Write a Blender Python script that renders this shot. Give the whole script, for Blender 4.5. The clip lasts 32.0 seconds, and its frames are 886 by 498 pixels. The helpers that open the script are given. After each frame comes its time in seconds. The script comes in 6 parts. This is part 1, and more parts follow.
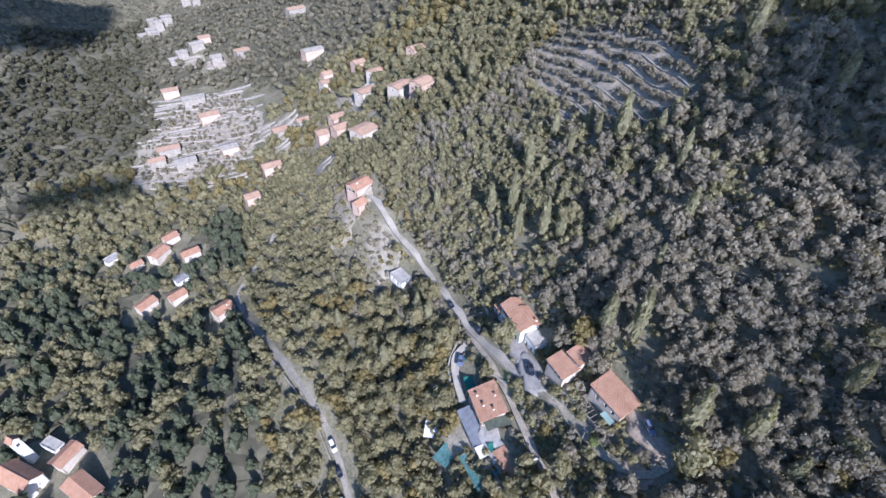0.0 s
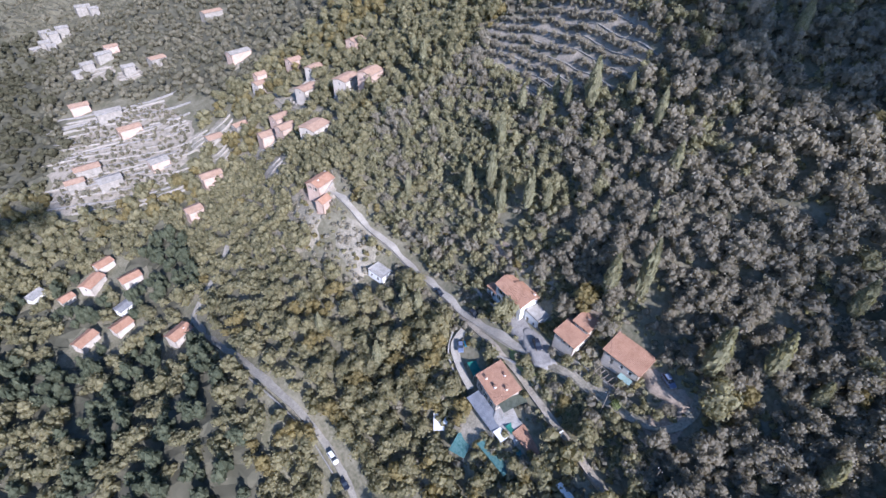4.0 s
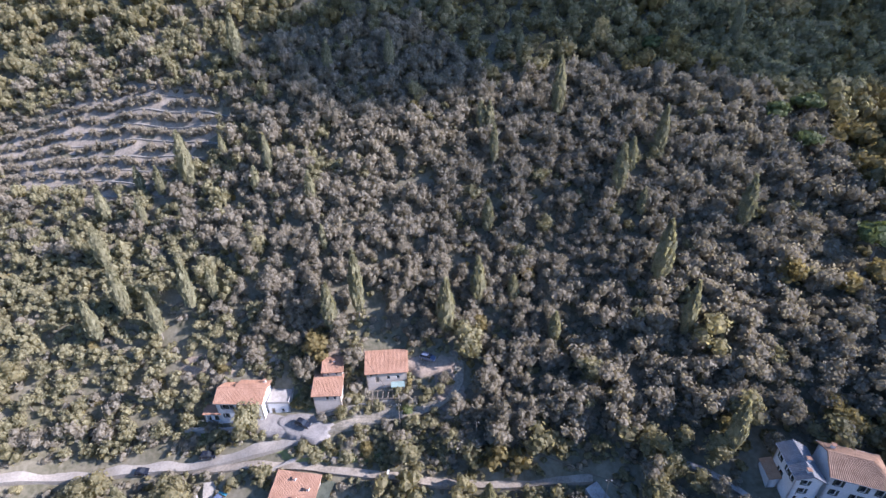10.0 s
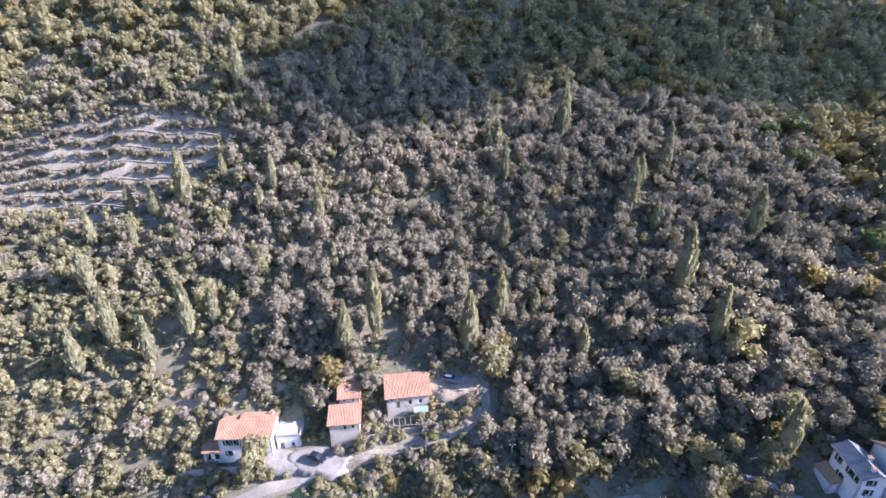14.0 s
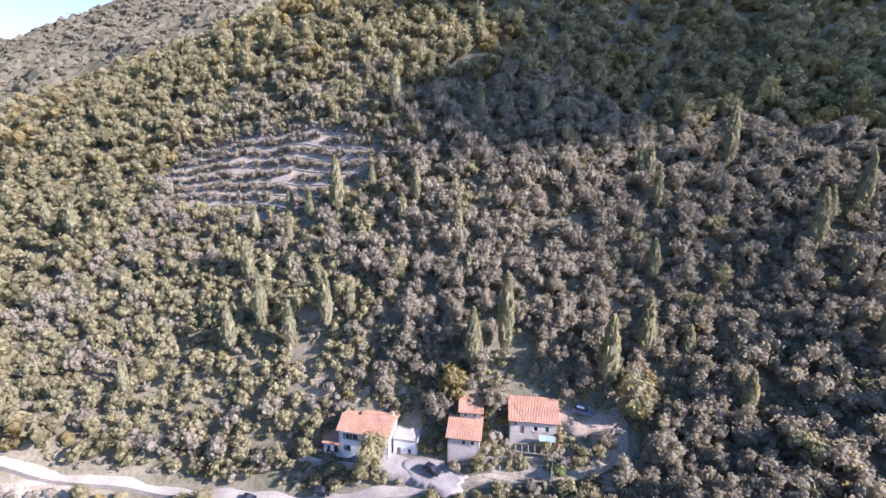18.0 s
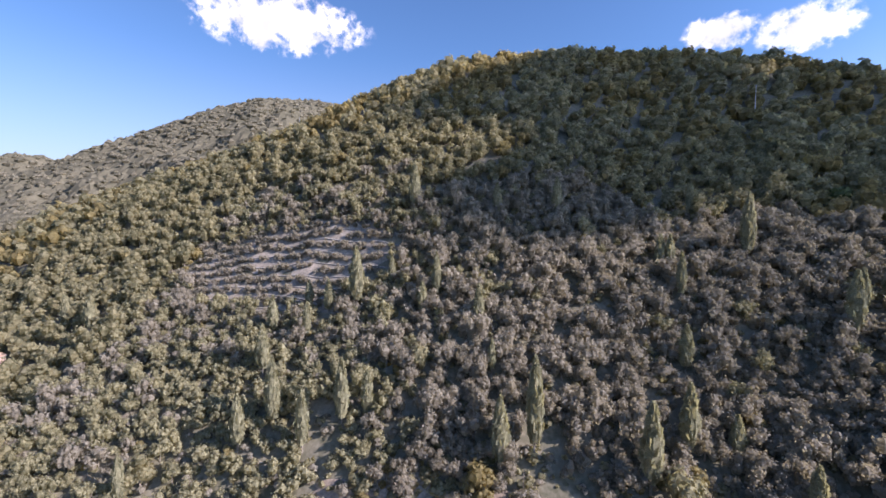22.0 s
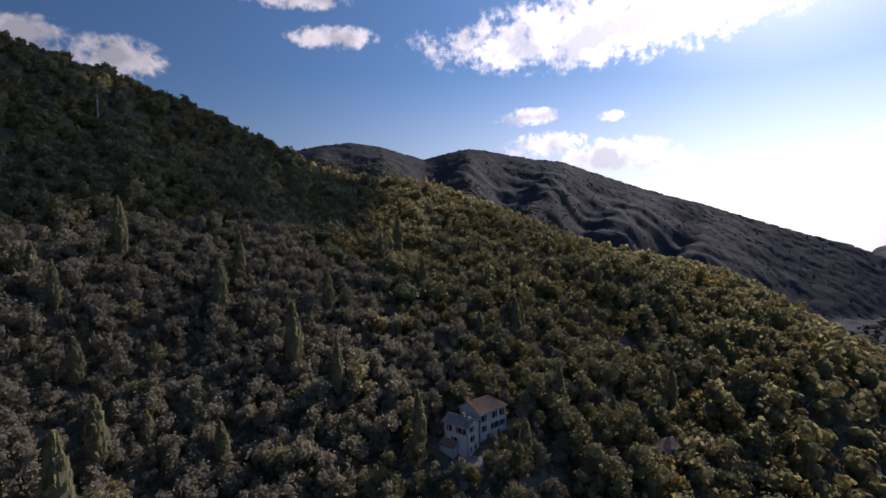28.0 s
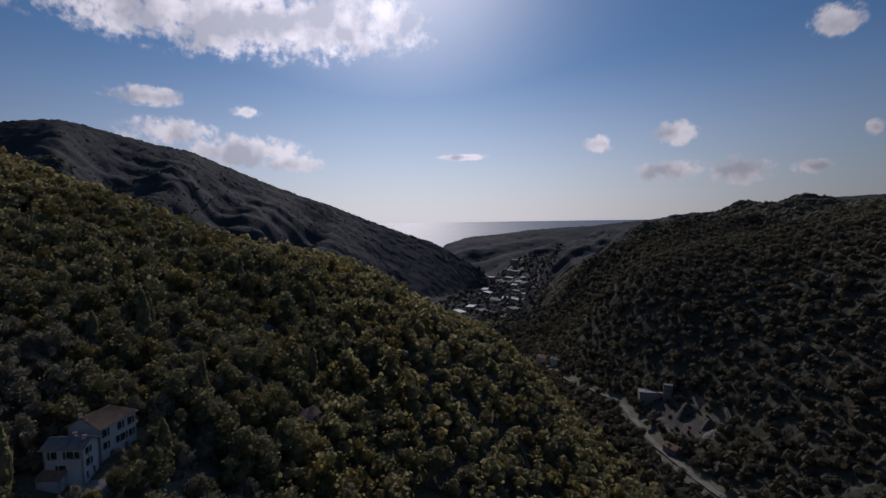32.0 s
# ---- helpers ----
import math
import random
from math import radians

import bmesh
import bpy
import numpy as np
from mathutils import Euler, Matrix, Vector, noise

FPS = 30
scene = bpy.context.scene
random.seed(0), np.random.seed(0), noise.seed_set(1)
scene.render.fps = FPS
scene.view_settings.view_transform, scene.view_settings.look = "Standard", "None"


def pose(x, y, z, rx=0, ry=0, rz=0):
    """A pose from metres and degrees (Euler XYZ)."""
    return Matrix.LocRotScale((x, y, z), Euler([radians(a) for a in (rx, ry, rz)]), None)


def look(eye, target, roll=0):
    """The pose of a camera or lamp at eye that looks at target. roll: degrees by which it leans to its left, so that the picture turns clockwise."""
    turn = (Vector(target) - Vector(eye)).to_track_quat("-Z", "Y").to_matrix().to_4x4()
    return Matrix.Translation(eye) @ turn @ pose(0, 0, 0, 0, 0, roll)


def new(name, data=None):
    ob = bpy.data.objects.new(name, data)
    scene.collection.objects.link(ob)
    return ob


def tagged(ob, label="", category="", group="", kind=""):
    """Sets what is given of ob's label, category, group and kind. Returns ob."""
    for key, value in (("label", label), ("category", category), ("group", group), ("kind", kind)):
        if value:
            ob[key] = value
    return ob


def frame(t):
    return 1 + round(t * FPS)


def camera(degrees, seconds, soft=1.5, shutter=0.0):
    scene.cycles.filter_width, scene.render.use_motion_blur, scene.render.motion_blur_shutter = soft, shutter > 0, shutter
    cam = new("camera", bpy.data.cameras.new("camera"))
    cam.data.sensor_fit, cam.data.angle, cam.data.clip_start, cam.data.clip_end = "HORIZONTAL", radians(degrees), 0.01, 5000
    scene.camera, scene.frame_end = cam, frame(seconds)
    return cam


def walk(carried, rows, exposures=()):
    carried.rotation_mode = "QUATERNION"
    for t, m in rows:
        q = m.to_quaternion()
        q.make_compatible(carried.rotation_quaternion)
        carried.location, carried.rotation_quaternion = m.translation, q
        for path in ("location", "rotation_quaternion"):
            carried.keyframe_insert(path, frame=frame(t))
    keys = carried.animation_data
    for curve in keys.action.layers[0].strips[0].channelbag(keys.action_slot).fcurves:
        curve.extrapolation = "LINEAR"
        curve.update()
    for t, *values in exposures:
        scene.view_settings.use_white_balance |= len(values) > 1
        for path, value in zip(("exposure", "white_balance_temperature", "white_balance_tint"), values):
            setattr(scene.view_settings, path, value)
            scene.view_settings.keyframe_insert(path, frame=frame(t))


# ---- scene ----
# ---- camera and its way ----
cam = camera(86.55, 32.0, soft=1.5)
PATH = [
    (0, 34.61, 23.19, 28.36, 67.92, -40.89, 1.65),
    (0.5, 33.32, 19.85, 27.33, 67.43, -40.98, 1.81),
    (1, 32.68, 18.20, 26.67, 67.07, -40.92, 1.99),
    (1.5, 31.99, 16.44, 25.86, 66.91, -40.81, 2.16),
    (2, 31.37, 14.97, 25.09, 67.02, -40.72, 2.30),
    (2.5, 30.21, 12.50, 23.59, 67.51, -40.65, 2.43),
    (4.5, 26.18, 8.97, 18.93, 50.41, -40.31, 1.04),
    (5, 24.77, 6.82, 18.05, 40.48, -40.29, 0.37),
    (5.5, 23.90, 5.88, 17.53, 30.90, -40.14, -0.19),
    (6, 22.75, 4.95, 16.91, 23.20, -40.24, -0.67),
    (6.5, 21.39, 4.16, 16.22, 15.64, -40.57, -1.03),
    (7, 19.98, 3.50, 15.42, 8.79, -40.68, -1.20),
    (7.5, 18.61, 2.90, 14.46, 7.04, -40.64, -1.22),
    (8, 17.32, 2.33, 13.36, 6.32, -40.13, -1.16),
    (8.5, 16.08, 1.80, 12.14, 5.75, -37.89, -1.11),
    (9, 14.80, 1.32, 10.81, 5.44, -34.53, -1.08),
    (9.5, 13.37, 0.91, 9.38, 5.02, -31.54, -1.03),
    (10, 11.76, 0.57, 7.93, 4.45, -29.34, -0.94),
    (10.5, 10.01, 0.33, 6.54, 4.15, -27.73, -0.80),
    (11, 8.18, 0.17, 5.22, 3.49, -26.52, -0.65),
    (11.5, 6.27, 0.07, 3.94, 2.03, -25.57, -0.53),
    (12, 4.29, 0.01, 2.69, 1.44, -24.89, -0.41),
    (12.5, 2.30, -0.03, 1.46, 0.55, -24.28, -0.23),
    (13, 0.45, -0.05, 0.28, -0.00, -23.70, -0.06),
    (13.5, -1.10, -0.06, -0.85, -0.19, -23.50, 0.03),
    (14, -2.26, -0.05, -2.00, -0.46, -23.20, 0.12),
    (14.5, -3.03, -0.02, -3.13, 3.69, -22.80, 0.23),
    (15, -3.48, 0.04, -4.12, 11.62, -22.63, 0.30),
    (15.5, -4.13, 0.21, -6.11, 13.43, -22.14, 0.40),
    (17.5, -7.18, -0.28, -11.59, 14.12, -20.08, 0.99),
    (18, -8.02, -0.45, -12.58, 14.17, -16.85, 0.91),
    (18.5, -8.40, -0.48, -13.20, 14.23, -12.96, 0.80),
    (19, -8.82, -0.53, -13.96, 14.46, -10.14, 0.70),
    (19.5, -9.20, -0.61, -14.77, 14.71, -8.09, 0.62),
    (20, -9.53, -0.72, -15.60, 15.09, -6.56, 0.58),
    (20.5, -9.83, -0.83, -16.45, 15.25, -5.43, 0.57),
    (21, -10.10, -0.92, -17.32, 15.44, -4.46, 0.59),
    (21.5, -10.38, -1.00, -18.18, 15.52, -3.80, 0.57),
    (22, -10.75, -1.13, -19.06, 15.57, -3.36, 0.55),
    (22.5, -11.24, -1.32, -20.00, 15.07, -2.90, 0.56),
    (23, -11.83, -1.62, -21.02, 9.58, -2.45, 0.54),
    (23.5, -12.42, -2.04, -22.05, 0.35, -2.02, 0.43),
    (24, -12.97, -2.53, -23.00, -7.41, -1.73, 0.32),
    (24.5, -13.52, -3.00, -23.78, -11.46, -1.64, 0.22),
    (25, -14.12, -3.32, -24.38, -15.12, -1.63, 0.14),
    (25.5, -14.75, -3.44, -24.80, -23.63, -1.38, 0.07),
    (26, -15.34, -3.44, -25.08, -33.52, -1.39, -0.04),
    (26.5, -16.58, -3.58, -25.63, -42.29, -1.42, -0.37),
    (28.5, -19.92, -0.14, -23.38, -58.49, -3.06, -2.42),
    (29, -20.52, 0.07, -23.52, -63.49, -3.88, -1.56),
    (29.5, -20.78, 0.37, -23.82, -67.38, -3.68, -1.37),
    (30, -20.87, 0.84, -24.42, -73.42, -3.79, -1.27),
    (30.5, -20.75, 1.36, -25.25, -81.70, -3.77, -1.20),
    (31, -20.72, 1.71, -26.08, -88.40, -3.71, -1.17),
    (31.5, -20.96, 1.78, -26.72, -93.43, -3.75, -1.09),
    (32, -22.60, 1.11, -27.81, -97.15, -3.67, -0.93),
]
walk(cam, [(t, pose(x, y, z, 90 + pitch, 0, yaw) @ pose(0, 0, 0, 0, 0, lean)) for t, x, y, z, yaw, pitch, lean in PATH],
     exposures=[(0, 1.14, 5400, 20), (6, 1.13, 5550, 23), (9, 1.38, 5750, 26), (13, 1.88, 5750, 27), (15, 2.04, 5900, 29), (18, 1.85, 5950, 30), (20, 1.62, 6250, 29), (22.5, 1.18, 6050, 29), (24, 0.9, 6150, 29), (26, 0.78, 6500, 34), (29, -0.97, 6100, 21), (32, -1.36, 6000, 21)])

# ---- sky and sun ----
SUN_AZ, SUN_EL = 93.0, 31.0     # degrees clockwise from +y, and above the horizon
CLOUDS_OVER_SEA = [(74.5, 21.1, 20.8, 3.8), (85.5, 21.8, 10, 3.4), (65.4, 12.8, 3.8, 1.0), (75.3, 12.0, 1.9, 0.7), (67.5, 9.4, 4.8, 1.5), (74.5, 7.7, 6.7, 1.9), (79.3, 6.6, 3.8, 1.1), (115.5, 8.2, 1.8, 1.0), (123.3, 8.8, 2.3, 1.4), (122.8, 4.8, 3.8, 1.2), (129.3, 4.5, 2.9, 1.5), (135.2, 4.4, 1.7, 0.7), (136.5, 17.1, 2.1, 1.5), (99.8, 7.3, 3.0, 0.4), (139.5, 7.5, 0.7, 0.8)]
CLOUDS_OVER_HILL = [(-34.2, 20.9, 8.9, 2.8), (14.1, 19.1, 3.3, 1.7), (21.3, 18.1, 4.0, 2.0), (37.3, 25.9, 8, 1.4), (42.8, 22.0, 5.0, 1.3)]
world = bpy.data.worlds.new("sky")
scene.world = world
world.use_nodes = True
wn, wl = world.node_tree.nodes, world.node_tree.links


def wmath(op, a, b=None, c=None):
    q = wn.new("ShaderNodeMath")
    q.operation = op
    for k, v in enumerate((a, b, c)):
        if v is None:
            continue
        if isinstance(v, (int, float)):
            q.inputs[k].default_value = v
        else:
            wl.new(v, q.inputs[k])
    return q.outputs[0]


sky = wn.new("ShaderNodeTexSky")
sky.sky_type, sky.sun_disc = "NISHITA", False
sky.sun_elevation, sky.sun_rotation = radians(SUN_EL), radians(SUN_AZ)
sky.air_density, sky.dust_density, sky.ozone_density = 1.0, 0.3, 4.5
coord, split = wn.new("ShaderNodeTexCoord"), wn.new("ShaderNodeSeparateXYZ")
wl.new(coord.outputs["Generated"], split.inputs[0])
w_az = wmath("MULTIPLY", wmath("ARCTAN2", split.outputs[0], split.outputs[1]), 180 / math.pi)
w_el = wmath("MULTIPLY", wmath("ARCSINE", split.outputs[2]), 180 / math.pi)
fluff, billow = wn.new("ShaderNodeTexNoise"), wn.new("ShaderNodeTexNoise")
fluff.inputs["Scale"].default_value, fluff.inputs["Detail"].default_value, fluff.inputs["Roughness"].default_value = 24, 7, 0.6
billow.inputs["Scale"].default_value, billow.inputs["Detail"].default_value = 15, 6
wl.new(coord.outputs["Generated"], fluff.inputs["Vector"])
wl.new(coord.outputs["Generated"], billow.inputs["Vector"])
cover = 0.0
for c_az, c_el, c_w, c_h in CLOUDS_OVER_SEA + CLOUDS_OVER_HILL:
    u = wmath("DIVIDE", wmath("SUBTRACT", w_az, c_az), c_w * 1.25)
    v = wmath("DIVIDE", wmath("SUBTRACT", w_el, c_el), c_h * 1.25)
    d = wmath("SQRT", wmath("ADD", wmath("MULTIPLY", u, u), wmath("MULTIPLY", v, v)))
    cover = wmath("MAXIMUM", wmath("SUBTRACT", 1.0, d), cover)
ragged = wmath("MULTIPLY_ADD", wmath("SUBTRACT", fluff.outputs["Fac"], 0.5), wmath("MINIMUM", wmath("MULTIPLY", cover, 7.0), 1.7), cover)
wisp = wn.new("ShaderNodeTexNoise")
wisp.inputs["Scale"].default_value, wisp.inputs["Detail"].default_value, wisp.inputs["Roughness"].default_value = 70, 5, 0.55
wl.new(coord.outputs["Generated"], wisp.inputs["Vector"])
ragged = wmath("MULTIPLY_ADD", wmath("SUBTRACT", wisp.outputs["Fac"], 0.5), wmath("MINIMUM", wmath("MULTIPLY", cover, 5.0), 1.0), ragged)
amount = wn.new("ShaderNodeMapRange")
amount.interpolation_type = "SMOOTHSTEP"
amount.inputs["From Min"].default_value, amount.inputs["From Max"].default_value = 0.08, 0.66
wl.new(ragged, amount.inputs["Value"])
tone = wn.new("ShaderNodeValToRGB")
tone.color_ramp.elements[0].position, tone.color_ramp.elements[1].position = 0.40, 0.62
tone.color_ramp.elements[0].color, tone.color_ramp.elements[1].color = (11.8, 11.3, 11.2, 1), (6.4, 6.5, 6.9, 1)
wl.new(wmath("MULTIPLY", billow.outputs["Fac"], wmath("MULTIPLY_ADD", cover, 0.45, 0.78)), tone.inputs[0])
toward = wn.new("ShaderNodeVectorMath")
toward.operation = "DOT_PRODUCT"
sun_dir = Vector((math.sin(radians(SUN_AZ)) * math.cos(radians(SUN_EL)), math.cos(radians(SUN_AZ)) * math.cos(radians(SUN_EL)), math.sin(radians(SUN_EL))))
toward.inputs[1].default_value = sun_dir
wl.new(coord.outputs["Generated"], toward.inputs[0])
# cloud edges turned to the sun scatter more light forward
bright = wmath("MULTIPLY_ADD", wmath("POWER", wmath("MAXIMUM", toward.outputs["Value"], 0.0), 5.0), 2.2, 0.86)
lit = wn.new("ShaderNodeVectorMath")
lit.operation = "SCALE"
wl.new(tone.outputs["Color"], lit.inputs[0])
wl.new(bright, lit.inputs["Scale"])
over = wn.new("ShaderNodeMix")
over.data_type = "RGBA"
wl.new(wmath("MULTIPLY", amount.outputs[0], 0.93), over.inputs["Factor"])
wl.new(lit.outputs[0], over.inputs["B"])
# pale haze low over the horizon
haze = wn.new("ShaderNodeVectorMath")
haze.operation = "SCALE"
haze.inputs[0].default_value = (9.3, 9.1, 8.9)
forward = wmath("MAXIMUM", toward.outputs["Value"], 0.0)
wl.new(wmath("MULTIPLY_ADD", wmath("POWER", forward, 4.0), 3.5, 0.42), haze.inputs["Scale"])
low = wn.new("ShaderNodeMix")
low.data_type = "RGBA"
near_horizon = wmath("MAXIMUM", wmath("SUBTRACT", 1.0, wmath("DIVIDE", wmath("MAXIMUM", w_el, 0.0), 19.0)), 0.0)
wl.new(wmath("MAXIMUM", wmath("MULTIPLY", wmath("POWER", near_horizon, 1.7), 0.85), wmath("MULTIPLY", wmath("POWER", forward, 40.0), 0.55)), low.inputs["Factor"])
# the clear blue brightens toward the sun
clear = wn.new("ShaderNodeVectorMath")
clear.operation = "SCALE"
blue = wn.new("ShaderNodeVectorMath")
blue.operation = "MULTIPLY"
blue.inputs[1].default_value = (0.76, 0.94, 1.0)
wl.new(sky.outputs["Color"], blue.inputs[0])
wl.new(blue.outputs[0], clear.inputs[0])
wl.new(wmath("MULTIPLY_ADD", wmath("POWER", forward, 2.0), 0.72, 0.92), clear.inputs["Scale"])
wl.new(clear.outputs[0], low.inputs["A"])
wl.new(haze.outputs[0], low.inputs["B"])
wl.new(low.outputs["Result"], over.inputs["A"])
wl.new(over.outputs["Result"], wn["Background"].inputs["Color"])
wn["Background"].inputs["Strength"].default_value = 0.078
sun = new("sun", bpy.data.lights.new("sun", "SUN"))
sun.data.energy, sun.data.angle, sun.data.color = 4.2, radians(0.5), (1.0, 0.94, 0.86)
sun.matrix_world = look(sun_dir * 500, (0, 0, 0))


# ---- materials ----
def material(name, base, other=None, scale=1.0, rough=0.9, bump=0.0, bump_scale=20.0, fine=8.0, island=0.0, spec=0.3, mid=0.5, wide=0.12, leaf=0.0, metal=0.0, gaps=0.0):
    """A plain surface of two colours mixed by noise at two scales, with fine relief."""
    m = bpy.data.materials.new(name)
    m.use_nodes = True
    n, l = m.node_tree.nodes, m.node_tree.links
    p = n["Principled BSDF"]
    p.inputs["Roughness"].default_value = rough
    p.inputs["Specular IOR Level"].default_value = spec
    where = n.new("ShaderNodeNewGeometry")
    big, small = n.new("ShaderNodeTexNoise"), n.new("ShaderNodeTexNoise")
    big.inputs["Scale"].default_value, big.inputs["Detail"].default_value = scale, 5
    small.inputs["Scale"].default_value, small.inputs["Detail"].default_value = scale * fine, 4
    for q in (big, small):
        l.new(where.outputs["Position"], q.inputs["Vector"])
    add = n.new("ShaderNodeMath")
    add.operation = "MULTIPLY_ADD"
    add.inputs[1].default_value = 0.5
    half = n.new("ShaderNodeMath")
    half.operation = "MULTIPLY"
    half.inputs[1].default_value = 0.5
    l.new(big.outputs["Fac"], half.inputs[0])
    l.new(small.outputs["Fac"], add.inputs[0])
    l.new(half.outputs[0], add.inputs[2])
    last = add.outputs[0]
    if island:
        isl = n.new("ShaderNodeMath")
        isl.operation = "MULTIPLY_ADD"
        isl.inputs[1].default_value = island
        off = n.new("ShaderNodeMath")
        off.operation = "SUBTRACT"
        off.inputs[1].default_value = island / 2
        l.new(where.outputs["Random Per Island"], isl.inputs[0])
        l.new(last, off.inputs[0])
        l.new(off.outputs[0], isl.inputs[2])
        last = isl.outputs[0]
    ramp = n.new("ShaderNodeValToRGB")
    ramp.color_ramp.elements[0].position, ramp.color_ramp.elements[1].position = mid - wide, mid + wide
    ramp.color_ramp.elements[0].color, ramp.color_ramp.elements[1].color = (*base, 1), (*(other or base), 1)
    l.new(last, ramp.inputs[0])
    l.new(ramp.outputs[0], p.inputs["Base Color"])
    p.inputs["Metallic"].default_value = metal
    if leaf:
        glow, mix = n.new("ShaderNodeBsdfTranslucent"), n.new("ShaderNodeMixShader")
        mix.inputs[0].default_value = leaf
        warm = n.new("ShaderNodeMix")
        warm.data_type, warm.blend_type = "RGBA", "MULTIPLY"
        warm.inputs["Factor"].default_value = 1.0
        warm.inputs["B"].default_value = (1.12, 1.06, 0.78, 1)
        l.new(ramp.outputs[0], warm.inputs["A"])
        l.new(warm.outputs["Result"], glow.inputs["Color"])
        l.new(p.outputs[0], mix.inputs[1])
        l.new(glow.outputs[0], mix.inputs[2])
        last_shader = mix
        if gaps:
            # ragged gaps between leaves
            spray, cut, clear, see = n.new("ShaderNodeTexNoise"), n.new("ShaderNodeMath"), n.new("ShaderNodeBsdfTransparent"), n.new("ShaderNodeMixShader")
            spray.inputs["Scale"].default_value, spray.inputs["Detail"].default_value = gaps, 2
            cut.operation = "GREATER_THAN"
            cut.inputs[1].default_value = 0.61
            l.new(where.outputs["Position"], spray.inputs["Vector"])
            l.new(spray.outputs["Fac"], cut.inputs[0])
            l.new(cut.outputs[0], see.inputs[0])
            l.new(mix.outputs[0], see.inputs[1])
            l.new(clear.outputs[0], see.inputs[2])
            last_shader = see
        l.new(last_shader.outputs[0], n["Material Output"].inputs["Surface"])
    if bump:
        rel, b = n.new("ShaderNodeTexNoise"), n.new("ShaderNodeBump")
        rel.inputs["Scale"].default_value, rel.inputs["Detail"].default_value = bump_scale, 4
        b.inputs["Strength"].default_value, b.inputs["Distance"].default_value = bump, 0.1
        l.new(where.outputs["Position"], rel.inputs["Vector"])
        l.new(rel.outputs["Fac"], b.inputs["Height"])
        l.new(b.outputs["Normal"], p.inputs["Normal"])
    return m


M_EARTH = material("grassy_undergrowth_and_earth", (0.108, 0.102, 0.062), (0.225, 0.202, 0.144), 0.11, 0.95, 0.5, 1.2, 9)
M_DRY = material("dry_grass_and_pale_earth", (0.165, 0.150, 0.108), (0.38, 0.335, 0.265), 0.2, 0.95, 0.5, 1.2, 9)
M_SOIL = material("pale_bare_soil", (0.20, 0.155, 0.115), (0.37, 0.295, 0.225), 0.25, 0.95, 0.4, 3)
M_ROAD = material("worn_asphalt", (0.24, 0.216, 0.182), (0.40, 0.365, 0.31), 0.3, 0.9, 0.2, 6, wide=0.17)
M_TRACK = material("dusty_worn_asphalt", (0.17, 0.155, 0.128), (0.31, 0.285, 0.240), 0.25, 0.95, 0.3, 5, wide=0.17)
M_CONCRETE = material("pale_concrete", (0.25, 0.234, 0.210), (0.43, 0.405, 0.37), 0.5, 0.9, 0.15, 8)
M_TERRACE = material("dry_tilled_terrace_soil", (0.20, 0.172, 0.132), (0.37, 0.322, 0.258), 0.3, 0.95, 0.5, 1.5, 7)
M_RUBBLE = material("pale_weathered_stone_wall", (0.215, 0.195, 0.168), (0.36, 0.33, 0.29), 0.5, 0.95, 0.4, 6)
M_FORECOURT = material("bright_worn_concrete", (0.17, 0.158, 0.146), (0.29, 0.272, 0.252), 0.6, 0.9, 0.2, 7)
M_STONE = material("dry_stone", (0.17, 0.16, 0.14), (0.32, 0.30, 0.26), 1.1, 0.95, 0.6, 5)
M_OLIVE = material("olive_leaves", (0.258, 0.236, 0.184), (0.385, 0.354, 0.288), 0.23, 0.75, island=0.06, spec=0.10, leaf=0.56, gaps=5.0)
M_OAK = material("oak_leaves", (0.205, 0.198, 0.116), (0.420, 0.386, 0.240), 0.14, 0.7, island=0.16, spec=0.12, leaf=0.62, gaps=4.5)
M_FARWOOD = material("far_wood_leaves", (0.148, 0.142, 0.096), (0.280, 0.256, 0.186), 0.05, 0.75, island=0.16, spec=0.15, leaf=0.5, gaps=2.0)
# the blue-grey cast of distance haze is put into this base colour
M_DISTANT = material("distant_woods_haze_tint", (0.046, 0.050, 0.052), (0.082, 0.085, 0.086), 0.03, 0.9, 0.2, 0.15, 6, spec=0.05, wide=0.16)
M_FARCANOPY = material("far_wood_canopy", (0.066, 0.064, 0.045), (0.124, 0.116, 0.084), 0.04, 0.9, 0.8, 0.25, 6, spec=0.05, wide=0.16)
M_EVERGREEN = material("evergreen_oak_leaves", (0.056, 0.055, 0.035), (0.118, 0.110, 0.070), 0.06, 0.85, island=0.10, spec=0.03, leaf=0.2, gaps=2.2)
M_HILLCANOPY = material("hill_scrub_canopy", (0.078, 0.074, 0.050), (0.142, 0.130, 0.090), 0.035, 0.9, 0.7, 0.3, 6, spec=0.05, wide=0.16)
# leaves greyed to match, with the distance haze in their colour
M_DISTANTLEAF = material("distant_leaves_haze_tint", (0.066, 0.071, 0.068), (0.112, 0.117, 0.108), 0.03, 0.9, island=0.12, spec=0.05, leaf=0.35)
# darker copy of the oak leaves, with the opposite slope's shade in the colour
M_VALLEYWOOD = material("shaded_valley_oak_leaves", (0.105, 0.094, 0.070), (0.200, 0.176, 0.130), 0.05, 0.85, island=0.12, spec=0.03, leaf=0.35, gaps=2.2)
M_FIR = material("dark_fir_needles", (0.065, 0.078, 0.050), (0.145, 0.158, 0.100), 0.3, 0.8, island=0.16, spec=0.15, leaf=0.4, gaps=4.5)
M_AUTUMN = material("autumn_leaves", (0.215, 0.183, 0.088), (0.410, 0.348, 0.172), 0.10, 0.7, island=0.18, spec=0.12, leaf=0.62, gaps=4.5)
